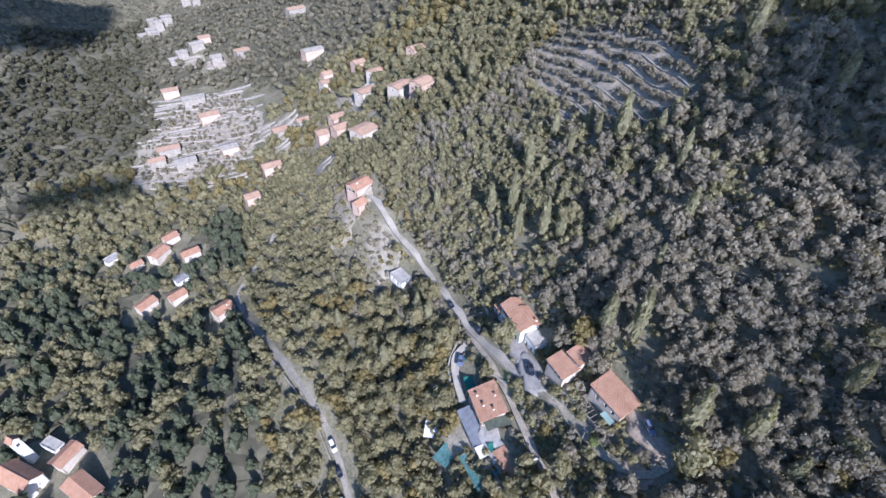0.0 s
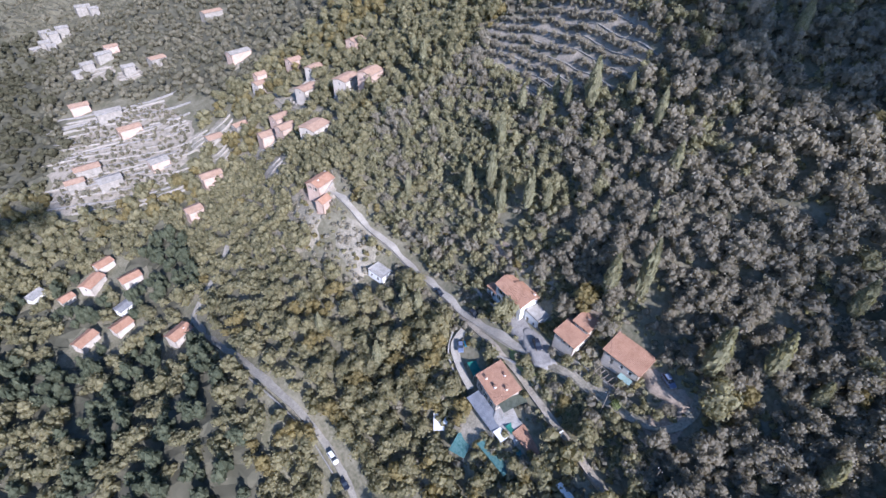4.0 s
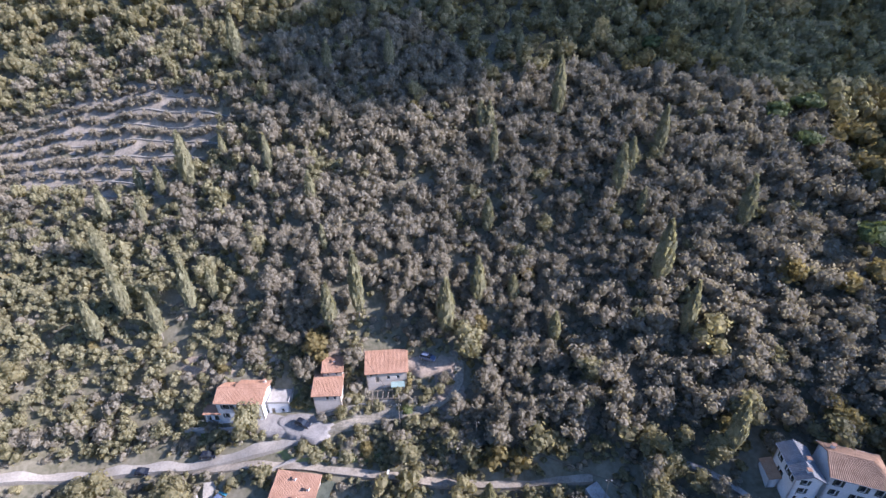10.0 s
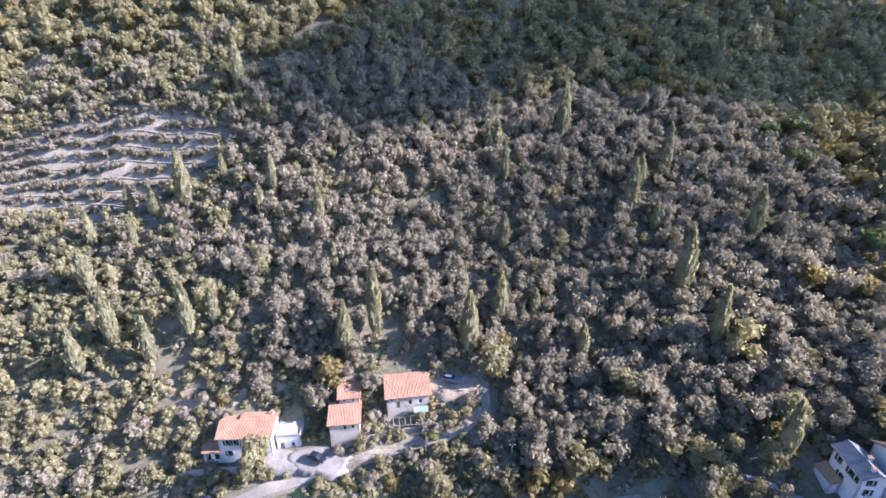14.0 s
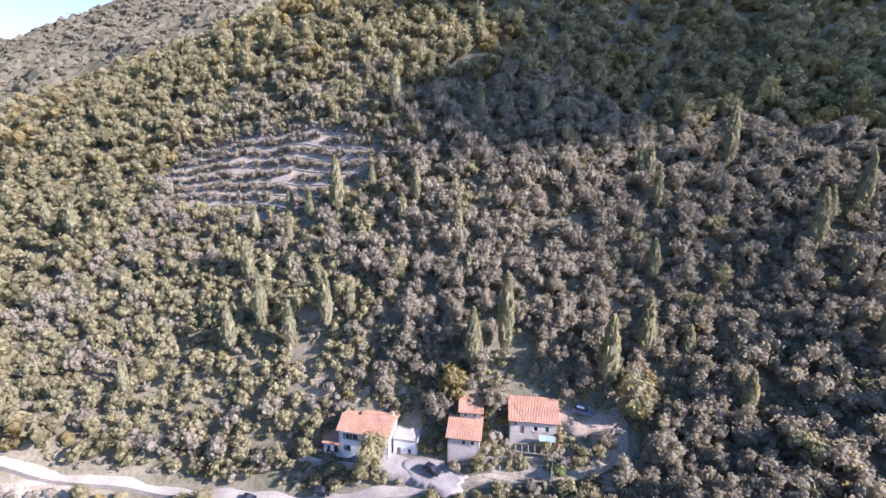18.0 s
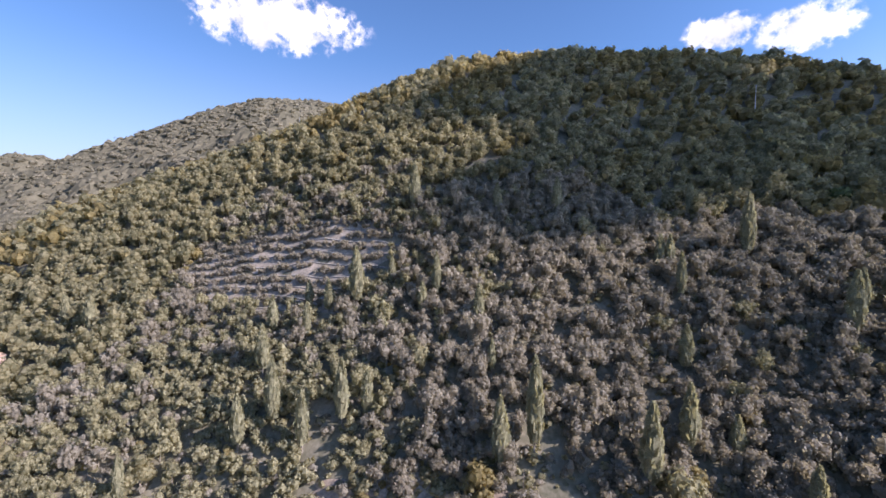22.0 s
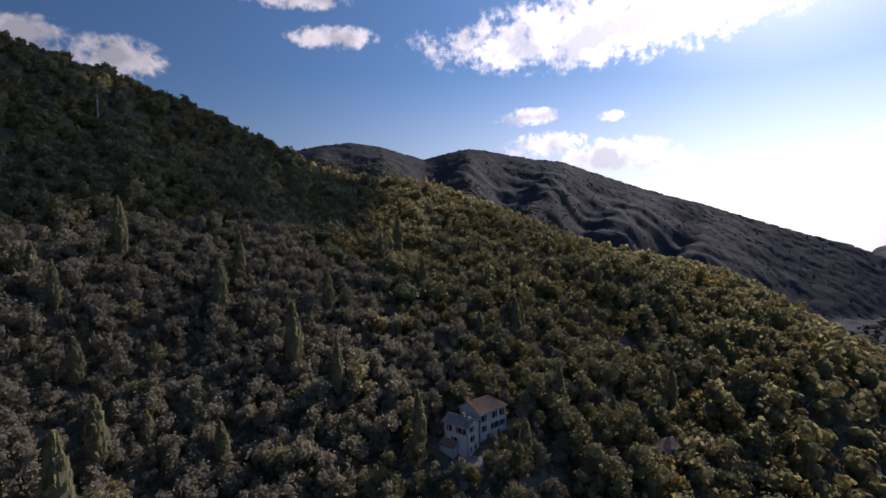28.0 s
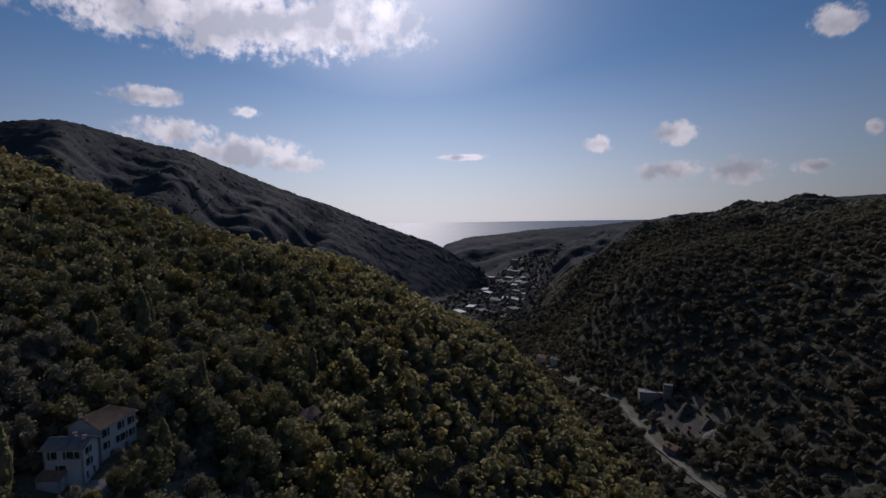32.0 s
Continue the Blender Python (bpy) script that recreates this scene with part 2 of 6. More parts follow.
M_CYPRESS = material("cypress_foliage", (0.225, 0.222, 0.138), (0.40, 0.385, 0.25), 0.5, 0.75, island=0.14, spec=0.1, leaf=0.5, gaps=6)
M_SCRUB = material("yellow_green_scrub_leaves", (0.232, 0.222, 0.130), (0.42, 0.395, 0.252), 0.2, 0.7, island=0.18, spec=0.2, leaf=0.58, gaps=4.5)
M_PINE = material("bright_pine_needles", (0.08, 0.105, 0.035), (0.20, 0.23, 0.09), 0.4, 0.7, island=0.3, leaf=0.35, gaps=3.6)
M_BARK = material("grey_bark", (0.14, 0.12, 0.095), (0.28, 0.25, 0.20), 2.0, 0.95, 0.4, 15)
M_TILE = material("terracotta_tiles", (0.25, 0.135, 0.084), (0.40, 0.238, 0.160), 0.5, 0.88, 0.3, 9, wide=0.17)
M_OLDTILE = material("weathered_brown_tiles", (0.31, 0.186, 0.114), (0.47, 0.300, 0.192), 0.8, 0.9, 0.3, 9)
M_FADEDTILE = material("sun_faded_tiles", (0.28, 0.182, 0.124), (0.41, 0.280, 0.202), 0.6, 0.9, 0.3, 9)
M_GREYTILE = material("grey_slate", (0.16, 0.158, 0.16), (0.27, 0.265, 0.265), 0.8, 0.8, 0.3, 9)
M_WHITE = material("white_render", (0.66, 0.65, 0.63), (0.80, 0.79, 0.77), 0.4, 0.9, 0.1, 12)
M_CREAM = material("cream_render", (0.42, 0.37, 0.31), (0.56, 0.50, 0.44), 0.4, 0.9, 0.1, 12)
M_PINK = material("salmon_render", (0.42, 0.30, 0.24), (0.54, 0.41, 0.335), 0.4, 0.9, 0.1, 12)
M_WOOD = material("dark_green_shutter_paint", (0.045, 0.06, 0.05), (0.08, 0.095, 0.08), 3, 0.6)
M_TIMBER = material("grey_timber", (0.20, 0.16, 0.12), (0.34, 0.29, 0.23), 2, 0.9, 0.3, 12)
M_GLASS = material("dark_window_glass", (0.02, 0.025, 0.03), (0.035, 0.04, 0.05), 1, 0.08, spec=0.6)
M_SHEET = material("dark_corrugated_sheet", (0.13, 0.14, 0.16), (0.22, 0.23, 0.25), 0.7, 0.55, 0.1, 9)
M_GREENTARP = material("green_tarpaulin", (0.015, 0.105, 0.082), (0.04, 0.19, 0.15), 0.8, 0.6, 0.3, 4)
M_TEALNET = material("teal_netting", (0.030, 0.100, 0.098), (0.110, 0.205, 0.195), 1.5, 0.8, 0.3, 9)
M_DARKTARP = material("dark_green_awning", (0.06, 0.07, 0.05), (0.12, 0.13, 0.10), 1.0, 0.8, 0.2, 9)
M_BLUE = material("blue_tarpaulin", (0.03, 0.22, 0.34), (0.06, 0.34, 0.46), 1.0, 0.6, 0.2, 6)
M_CARDARK = material("dark_blue_car_paint", (0.012, 0.015, 0.025), (0.02, 0.024, 0.035), 1, 0.25, spec=0.6)
M_CARBLUE = material("grey_blue_car_paint", (0.10, 0.13, 0.20), (0.14, 0.17, 0.25), 1, 0.3, spec=0.6)
M_CARWHITE = material("white_car_paint", (0.70, 0.70, 0.70), (0.78, 0.78, 0.78), 1, 0.3, spec=0.6)
M_RUBBER = material("black_rubber", (0.015, 0.015, 0.015), (0.03, 0.03, 0.03), 3, 0.8)
M_METAL = material("grey_metal", (0.40, 0.41, 0.42), (0.52, 0.53, 0.54), 2, 0.4, metal=0.7)
M_QUARRY = material("grey_brown_quarry_dust", (0.070, 0.061, 0.051), (0.150, 0.132, 0.112), 0.12, 0.95, 0.5, 1.5)
M_MINT = material("pale_mint_canvas", (0.17, 0.25, 0.23), (0.27, 0.35, 0.32), 1.5, 0.8, 0.2, 9)
M_CLOUD = material("cloud_white", (0.80, 0.80, 0.80), (0.88, 0.88, 0.88), 0.02, 1.0, leaf=0.5, spec=0.0)
# half-clear white for the unseen veils that take down the sunlight
M_THIN = material("thin_shade_sheet", (0.80, 0.80, 0.80), (0.88, 0.88, 0.88), 0.02, 1.0, leaf=0.5, spec=0.0)
veil, veil_mix = M_THIN.node_tree.nodes.new("ShaderNodeBsdfTransparent"), M_THIN.node_tree.nodes.new("ShaderNodeMixShader")
veil_out = M_THIN.node_tree.nodes["Material Output"].inputs["Surface"]
veil_mix.inputs[0].default_value = 0.72
M_THIN.node_tree.links.new(veil_out.links[0].from_socket, veil_mix.inputs[1])
M_THIN.node_tree.links.new(veil.outputs[0], veil_mix.inputs[2])
M_THIN.node_tree.links.new(veil_mix.outputs[0], veil_out)
M_SEA = material("sea_water", (0.12, 0.17, 0.22), (0.15, 0.20, 0.25), 0.01, 0.58, 0.3, 0.02, spec=0.22)
M_GRASS = material("green_grass", (0.14, 0.165, 0.055), (0.28, 0.28, 0.12), 0.5, 0.95, 0.5, 5)


# ---- the ground: cross-sections from south to north ----
SECTIONS = {
    -700: ((-500, 60), (-350, -20), (-250, -95), (-150, -140), (-60, -135), (50, -110), (150, -85), (300, -30), (450, 45), (560, 60), (800, 20)),
    -450: ((-500, 40), (-350, -40), (-250, -110), (-150, -152), (-60, -140), (50, -115), (150, -80), (300, -20), (400, -25), (575, 10), (700, 40), (800, 40)),
    -250: ((-450, 20), (-300, -90), (-180, -162), (-120, -168), (-40, -155), (5, -143), (60, -108), (110, -74), (240, 4), (300, 6), (400, -15), (500, -30), (700, 20)),
    -150: ((-400, 0), (-250, -110), (-150, -168), (-95, -166), (-18, -151), (25, -118), (54, -91), (90, -72), (130, -46), (250, 39), (305, 55), (345, 56), (420, 42), (500, 25)),
    -85: ((-400, 0), (-250, -120), (-150, -172), (-93, -165), (-30, -142), (20, -120), (58, -102), (80, -86), (95, -69), (131, -43), (155, -18), (244, 50), (297, 77), (400, 85), (600, 60)),
    -30: ((-400, 0), (-250, -120), (-150, -173), (-90, -165), (0, -142), (40, -114), (60, -96.5), (77, -87), (85, -82), (95, -70), (125, -43), (155, -18), (244, 45), (300, 80), (360, 88), (600, 50)),
    20: ((-400, 0), (-250, -120), (-150, -174), (-90, -166), (0, -140), (40, -113), (64, -92), (78, -82), (92, -75), (100, -69), (120, -53), (133, -40), (150, -28), (173, -14), (243, 32), (300, 74), (360, 88), (600, 40)),
    70: ((-400, 0), (-250, -120), (-150, -175), (-90, -165), (0, -122), (35, -92), (50, -77.5), (62, -75.5), (75, -72), (88, -66), (104, -58), (127, -43), (150, -26), (173, -14), (243, 28), (300, 70), (360, 80), (600, 20)),
    150: ((-400, -10), (-250, -120), (-150, -176), (-100, -165), (-30, -116), (38, -78), (70, -62), (120, -44), (170, -25), (240, 18), (285, 48), (330, 54), (400, 44), (600, 10)),
    260: ((-500, 20), (-400, -20), (-250, -110), (-180, -170), (-130, -175), (-72, -112), (-42, -97), (22, -60), (83, -46), (150, -18), (220, 6), (300, 4), (400, -20), (600, -30)),
    420: ((-600, -8), (-540, -24), (-400, -52), (-240, -92), (-195, -155), (-160, -181), (-125, -168), (-60, -130), (-9, -107), (39, -75), (138, -57), (188, -37), (260, -16), (400, -12), (600, -20)),
    530: ((-600, -16), (-475, -40), (-330, -75), (-225, -160), (-165, -191), (-120, -184), (-60, -152), (-9, -124), (39, -79), (100, -77), (138, -68), (200, -46), (400, -45), (600, -40)),
    640: ((-600, -22), (-410, -55), (-300, -105), (-230, -170), (-170, -200), (-80, -195), (0, -170), (100, -140), (250, -110), (500, -60)),
    1000: ((-700, -40), (-450, -120), (-330, -205), (-200, -215), (-80, -214), (0, -205), (150, -170), (500, -60)),
    2200: ((-1500, -100), (-900, -200), (-600, -240), (-200, -246), (0, -246), (300, -230), (900, -100)),
    2700: ((-1500, -200), (-900, -260), (-600, -262), (0, -262), (600, -262), (1200, -230)),
    4000: ((-3000, -262), (3000, -262)),
}


def smooth_interp(v, xs, ys):
    """Monotone cubic through the stations."""
    xs, ys = np.asarray(xs, float), np.asarray(ys, float)
    h, d = np.diff(xs), np.diff(ys) / np.diff(xs)
    m = np.r_[d[0], (d[:-1] + d[1:]) / 2, d[-1]]
    for i in range(len(d)):
        if abs(d[i]) < 1e-9:
            m[i] = m[i + 1] = 0
        else:
            a, b = m[i] / d[i], m[i + 1] / d[i]
            if a * a + b * b > 9:
                k = 3 / math.sqrt(a * a + b * b)
                m[i], m[i + 1] = k * a * d[i], k * b * d[i]
    m[0] = m[-1] = 0
    v = np.clip(v, xs[0], xs[-1])
    i = np.clip(np.searchsorted(xs, v) - 1, 0, len(h) - 1)
    t = (v - xs[i]) / h[i]
    return ((1 + 2 * t) * (1 - t) ** 2 * ys[i] + t * (1 - t) ** 2 * h[i] * m[i] + t * t * (3 - 2 * t) * ys[i + 1] + t * t * (t - 1) * h[i] * m[i + 1])


STATIONS = sorted(SECTIONS)
WEST_CREST = ((-75, -60), (-65, -20), (-57, 34), (-52, 66), (-48, 90), (-43, 122), (-37.6, 146), (-34, 150), (-31, 150), (-26, 142), (-20, 120), (-10, 80), (0, 30))
FAR_CREST = ((20, 128), (30, 179), (36.3, 206), (39.4, 221), (43.5, 233), (47, 221), (50.5, 194), (52.5, 179), (55, 194), (57.8, 204), (60, 196), (63.3, 177), (66, 162), (69, 150), (73.5, 104), (78.3, 56), (84, 8), (88.4, -35), (91.3, -61), (93.5, -81), (95.6, -97), (98, -124), (103, -196), (112, -282))
CAPE_CREST = ((95.5, -262), (97.5, -160), (100.5, -124), (104, -113), (108, -93), (115, -77), (121, -52), (125, -32), (137, 24), (150, 45))


def wobble(x, y, size, seed):
    """A soft random field, about -1 to 1, made of crossing waves."""
    rng = np.random.RandomState(seed)
    z = np.zeros_like(x)
    for k in range(9):
        a, f = rng.uniform(0, math.tau), rng.uniform(0.6, 1.9) / size
        z += np.sin((x * math.cos(a) + y * math.sin(a)) * f * math.tau + rng.uniform(0, math.tau)) / 4
    return z


def ground_z(x, y):
    x, y = np.asarray(x, float), np.asarray(y, float)
    shape = np.broadcast(x, y).shape
    x, y = np.broadcast_to(x, shape).ravel(), np.broadcast_to(y, shape).ravel()
    rows = np.array([smooth_interp(y, *zip(*SECTIONS[s])) for s in STATIONS])
    xc = np.clip(x, STATIONS[0], STATIONS[-1])
    i = np.clip(np.searchsorted(STATIONS, xc) - 1, 0, len(STATIONS) - 2)
    s = np.array(STATIONS, float)
    t = (xc - s[i]) / (s[i + 1] - s[i])
    k = np.arange(len(x))
    im, ip = np.clip(i - 1, 0, None), np.clip(i + 2, None, len(s) - 1)
    d = rows[i + 1, k] - rows[i, k]
    h = s[i + 1] - s[i]
    m0 = (rows[i + 1, k] - rows[im, k]) / np.maximum(s[i + 1] - s[im], 1) * h
    m1 = (rows[ip, k] - rows[i, k]) / np.maximum(s[ip] - s[i], 1) * h
    m0, m1 = np.clip(m0, -2 * abs(d), 2 * abs(d)), np.clip(m1, -2 * abs(d), 2 * abs(d))
    z = (1 + 2 * t) * (1 - t) ** 2 * rows[i, k] + t * (1 - t) ** 2 * m0 + t * t * (3 - 2 * t) * rows[i + 1, k] + t * t * (t - 1) * m1
    r, az = np.hypot(x, y), np.degrees(np.arctan2(x, y))
    far = np.clip((r - 380) / 500, 0, 1)
    z = z + far * (14 * wobble(x, y, 190, 3) + 6 * wobble(x, y, 70, 4)) * np.clip((z + 235) / 60, 0, 1)
    crest = np.interp(az, *zip(*FAR_CREST))
    # spurs and ravines run down from the far crest
    spurs = 22 * np.sin(az / 9.5 * math.tau + (1350 - r) / 190 + 0.9 * wobble(x, y, 260, 5)) + 7 * wobble(x, y, 90, 6)
    lump = crest - 0.42 * abs(r - 1350) + spurs * np.clip((crest + 110) / 150, 0, 1) * np.clip((abs(r - 1350) - 25) / 260, 0, 1)
    z = np.where((az > 20) & (az < 112), np.maximum(z, lump), z)
    crest = np.interp(az, *zip(*WEST_CREST))
    lump = crest - 0.42 * abs(r - 720) + 10 * wobble(x, y, 90, 9) * np.clip(abs(r - 720) / 150, 0, 1)
    z = np.where((az > -75) & (az < 0), np.maximum(z, lump), z)
    crest = np.interp(az, *zip(*CAPE_CREST))
    lump = crest - 0.16 * abs(r - 2300) + 14 * wobble(x, y, 300, 6) * np.clip(abs(r - 2300) / 300, 0, 1)
    z = np.where((az > 96) & (az < 150), np.maximum(z, lump), z)
    z = z + 0.5 * wobble(x, y, 17, 7)
    return z.reshape(shape)


def gz(x, y):
    return float(ground_z(np.array([x]), np.array([y]))[0])


def mesh_from(name, verts, faces, mats, smooth=False):
    me = bpy.data.meshes.new(name)
    verts, faces = np.asarray(verts, np.float32), np.asarray(faces, np.int32)
    n = faces.shape[1]
    me.vertices.add(len(verts))
    me.vertices.foreach_set("co", verts.ravel())
    me.loops.add(faces.size)
    me.loops.foreach_set("vertex_index", faces.ravel())
    me.polygons.add(len(faces))
    me.polygons.foreach_set("loop_start", np.arange(0, faces.size, n, dtype=np.int32))
    me.polygons.foreach_set("use_smooth", np.full(len(faces), smooth))
    me.update(calc_edges=True)
    for m in mats if isinstance(mats, (list, tuple)) else [mats]:
        me.materials.append(m)
    return me


def ground_sheet():
    u = np.linspace(-1, 1, 361)
    w = np.sinh(u * 3.4) / math.sinh(3.4)
    xs, ys = 60 + w * 4200, 80 + w * 3900
    gx, gy = np.meshgrid(xs, ys, indexing="ij")
    z = ground_z(gx, gy)
    n = len(u)
    idx = np.arange(n * n).reshape(n, n)
    f = np.stack([idx[:-1, :-1], idx[1:, :-1], idx[1:, 1:], idx[:-1, 1:]], -1).reshape(-1, 4)
    return tagged(new("ground", mesh_from("ground", np.stack([gx, gy, z], -1).reshape(-1, 3), f, M_EARTH, True)),
                  "steep hillside of dry grass and bare earth falling to a valley", "ground", kind="structure")


ground_sheet()


def sea_sheet():
    """The bay, whose far part lifts to the horizon within the camera's reach."""
    rs, az = np.linspace(2300, 4850, 60), np.radians(np.linspace(70, 160, 90))
    r, a = np.meshgrid(rs, az, indexing="ij")
    z = -252 + 186 * np.clip((r - 2700) / 2150, 0, 1) ** 1.6
    idx = np.arange(r.size).reshape(r.shape)
    f = np.stack([idx[:-1, :-1], idx[1:, :-1], idx[1:, 1:], idx[:-1, 1:]], -1).reshape(-1, 4)
    return tagged(new("water", mesh_from("water", np.stack([r * np.sin(a), r * np.cos(a), z], -1).reshape(-1, 3), f, M_SEA, True)),
                  "pale glittering sea in a bay behind the valley", "sea", kind="structure")


sea_sheet()


# ---- helpers for things ----
def part(name, bm, mat, parent=None, label=""):
    me = bpy.data.meshes.new(name)
    bm.to_mesh(me)
    bm.free()
    me.materials.append(mat)
    ob = new(name, me)
    if parent is not None:
        ob.parent = parent
    return tagged(ob, label)


def thing(name, m, label, category, group="", kind=""):
    ob = new(name)
    ob.matrix_world = m
    return tagged(ob, label, category, group, kind)


def box(bm, x0, y0, z0, x1, y1, z1):
    v = [bm.verts.new(p) for p in ((x0, y0, z0), (x1, y0, z0), (x1, y1, z0), (x0, y1, z0), (x0, y0, z1), (x1, y0, z1), (x1, y1, z1), (x0, y1, z1))]
    for f in ((3, 2, 1, 0), (4, 5, 6, 7), (0, 1, 5, 4), (1, 2, 6, 5), (2, 3, 7, 6), (3, 0, 4, 7)):
        bm.faces.new([v[i] for i in f])
    return v


# ---- trees ----
def leaf_cards(rng, n, radii, size, core=0.86, lobes=5, sides=5, rings=3, loose=0.22, fluff=(0.84, 1.12), spill=0.56):
    """A crown of several uneven lobes, each a rough core under small leaf clumps; quads only."""
    k = np.arange(lobes)
    turn = k * 2.4 + rng.uniform(0, 6)
    out = rng.uniform(0.28, spill, lobes) * (k > 0)
    mid = np.stack([np.cos(turn) * out, np.sin(turn) * out, rng.uniform(-0.40, 0.48, lobes) * (lobes > 1) + 0.35 * ((k == 0) & (lobes > 1))], -1)
    rad = rng.uniform(0.8, 1.15, lobes) * (0.85 if lobes == 1 else min(0.66, 1.32 / math.sqrt(lobes)))
    pick = rng.choice(lobes, n, p=rad ** 2 / (rad ** 2).sum())
    d = rng.normal(size=(n, 3))
    d[:, 2] = np.abs(d[:, 2]) * np.where(rng.uniform(size=n) < 0.8, 1, -1)
    d /= np.linalg.norm(d, axis=1)[:, None]
    p = mid[pick] + d * (rad[pick] * rng.uniform(*fluff, n))[:, None]
    face = d + rng.normal(size=(n, 3)) * loose
    face /= np.linalg.norm(face, axis=1)[:, None]
    a = np.cross(face, rng.normal(size=(n, 3)))
    a /= np.linalg.norm(a, axis=1)[:, None]
    b = np.cross(face, a)
    s = size * rng.uniform(0.55, 1.4, n)[:, None]
    p = p * radii
    q = np.stack([p - a * s - b * s * 0.7, p + a * s * 0.7 - b * s, p + a * s + b * s * 0.6, p - a * s * 0.6 + b * s], 1)
    th, ph = np.meshgrid(np.linspace(0, math.tau, sides + 1)[:-1], np.linspace(-1.0, 1.4, rings), indexing="ij")
    cd = np.stack([np.cos(th) * np.cos(ph), np.sin(th) * np.cos(ph), np.sin(ph)], -1)
    hull = [q]
    for m, r in zip(mid, rad):
        c = (m + cd * r * core) * radii
        c2 = np.roll(c, -1, 0)
        hull.append(np.stack([c[:, :-1], c2[:, :-1], c2[:, 1:], c[:, 1:]], 2).reshape(-1, 4, 3))
    return np.concatenate(hull)


def trunk_quads(h, r0, r1, lean, sides=5):
    a = np.linspace(0, math.tau, sides + 1)
    ring = np.stack([np.cos(a), np.sin(a), 0 * a], -1)
    lo, hi = ring * r0, ring * r1 + np.array([lean[0], lean[1], h])
    return np.stack([lo[:-1], lo[1:], hi[1:], hi[:-1]], 1)


def quads_mesh(name, quads, mats, slots=None):
    q = np.asarray(quads, np.float32).reshape(-1, 3)
    me = mesh_from(name, q, np.arange(len(q), dtype=np.int32).reshape(-1, 4), mats)
    if slots is not None:
        me.polygons.foreach_set("material_index", np.asarray(slots, np.int32))
    return me


def limbs(rng, lift, reach, r0):
    """A short forked trunk: a stem and four limbs into the crown."""
    fork = lift * 0.45
    lean = rng.uniform(-0.12, 0.12, 2)
    out = [trunk_quads(fork, r0, r0 * 0.75, lean, 6)]
    for k in range(4):
        a = k * math.tau / 4 + rng.uniform(-0.5, 0.5)
        far = reach * rng.uniform(0.5, 0.8)
        limb = trunk_quads(lift * 0.85, r0 * 0.5, r0 * 0.16, (far * math.cos(a), far * math.sin(a)), 4)
        out.append(limb + np.array([lean[0], lean[1], fork * 0.97]))
    return np.concatenate(out)


def template(rng, n, radii, size, lift, trunk=0.16, **kw):
    crown = leaf_cards(rng, n, np.array(radii), size, **kw) + np.array([0, 0, lift])
    if not trunk:
        return crown, np.zeros(len(crown), int)
    stem = trunk_quads(lift, trunk, trunk * 0.6, rng.uniform(-0.2, 0.2, 2), 4)
    return np.concatenate([crown, stem]), np.r_[np.zeros(len(crown), int), np.ones(len(stem), int)]


def tree_kind(rng, n, radii, size, lift, trunk, leaf_mat, **kw):
    """Meshes of a trunk and a crown, to be shared by trees of one kind."""
    return (quads_mesh("trunk", limbs(rng, lift, radii[0], trunk), [M_BARK]),
            quads_mesh("crown", leaf_cards(rng, n, np.array(radii), size, **kw) + np.array([0, 0, lift]), [leaf_mat]))


def plant(name, kinds, x, y, size, spin, label, group="", tall=1.0):
    t = new(name)
    t.matrix_world = Matrix.Translation((x, y, gz(x, y) - 0.15)) @ Matrix.Rotation(spin, 4, "Z") @ Matrix.Diagonal((size, size, size * tall, 1))
    tagged(t, label, "tree", group)
    for ob_name, me in zip(("trunk", "crown"), kinds):
        new(ob_name, me).parent = t
    return t


def cypress_kind(rng, n=420):
    """A narrow spindle of upright sprays, one metre tall before scaling, on a bare foot."""
    h = rng.uniform(0, 1, n) ** 0.9
    a = rng.uniform(0, math.tau, n)
    wide = 0.5 * np.clip(np.sin(np.clip(h * 0.93 + 0.07, 0, 1) ** 0.75 * math.pi), 0.03, 1) ** 0.8
    wide *= 0.88 + 0.16 * np.sin(a * 3 + h * 17) * np.sin(a * 5 - h * 29)
    out = np.stack([np.cos(a), np.sin(a), 0 * a], -1)
    p = out * wide[:, None] * rng.uniform(0.85, 1.1, n)[:, None] * 0.34
    p[:, 2] = 0.20 + h * 0.80
    side = np.stack([-np.sin(a), np.cos(a), 0 * a], -1)
    up = np.array([0, 0, 1.0]) + out * 0.12 + rng.normal(size=(n, 3)) * 0.22
    s = rng.uniform(0.6, 1.3, n)[:, None]
    sv, uv = side * 0.030 * s + out * rng.normal(size=(n, 1)) * 0.02, up * 0.034 * s
    q = np.stack([p - sv - uv, p + sv - uv, p + sv * 0.6 + uv, p - sv * 0.6 + uv], 1)
    hs = np.linspace(0, 1, 10)
    th = np.linspace(0, math.tau, 9)[:-1]
    w = 0.155 * np.clip(np.sin(np.clip(hs * 0.93 + 0.07, 0, 1) ** 0.75 * math.pi), 0.03, 1) ** 0.8
    c = np.stack([np.cos(th)[:, None] * w, np.sin(th)[:, None] * w, np.broadcast_to(0.20 + hs * 0.79, (8, 10))], -1)
    c2 = np.roll(c, -1, 0)
    core = np.stack([c[:, :-1], c2[:, :-1], c2[:, 1:], c[:, 1:]], 2).reshape(-1, 4, 3)
    return (quads_mesh("trunk", trunk_quads(0.4, 0.022, 0.012, (0, 0), 6), [M_BARK]),
            quads_mesh("crown", np.concatenate([q, core]), [M_CYPRESS]))


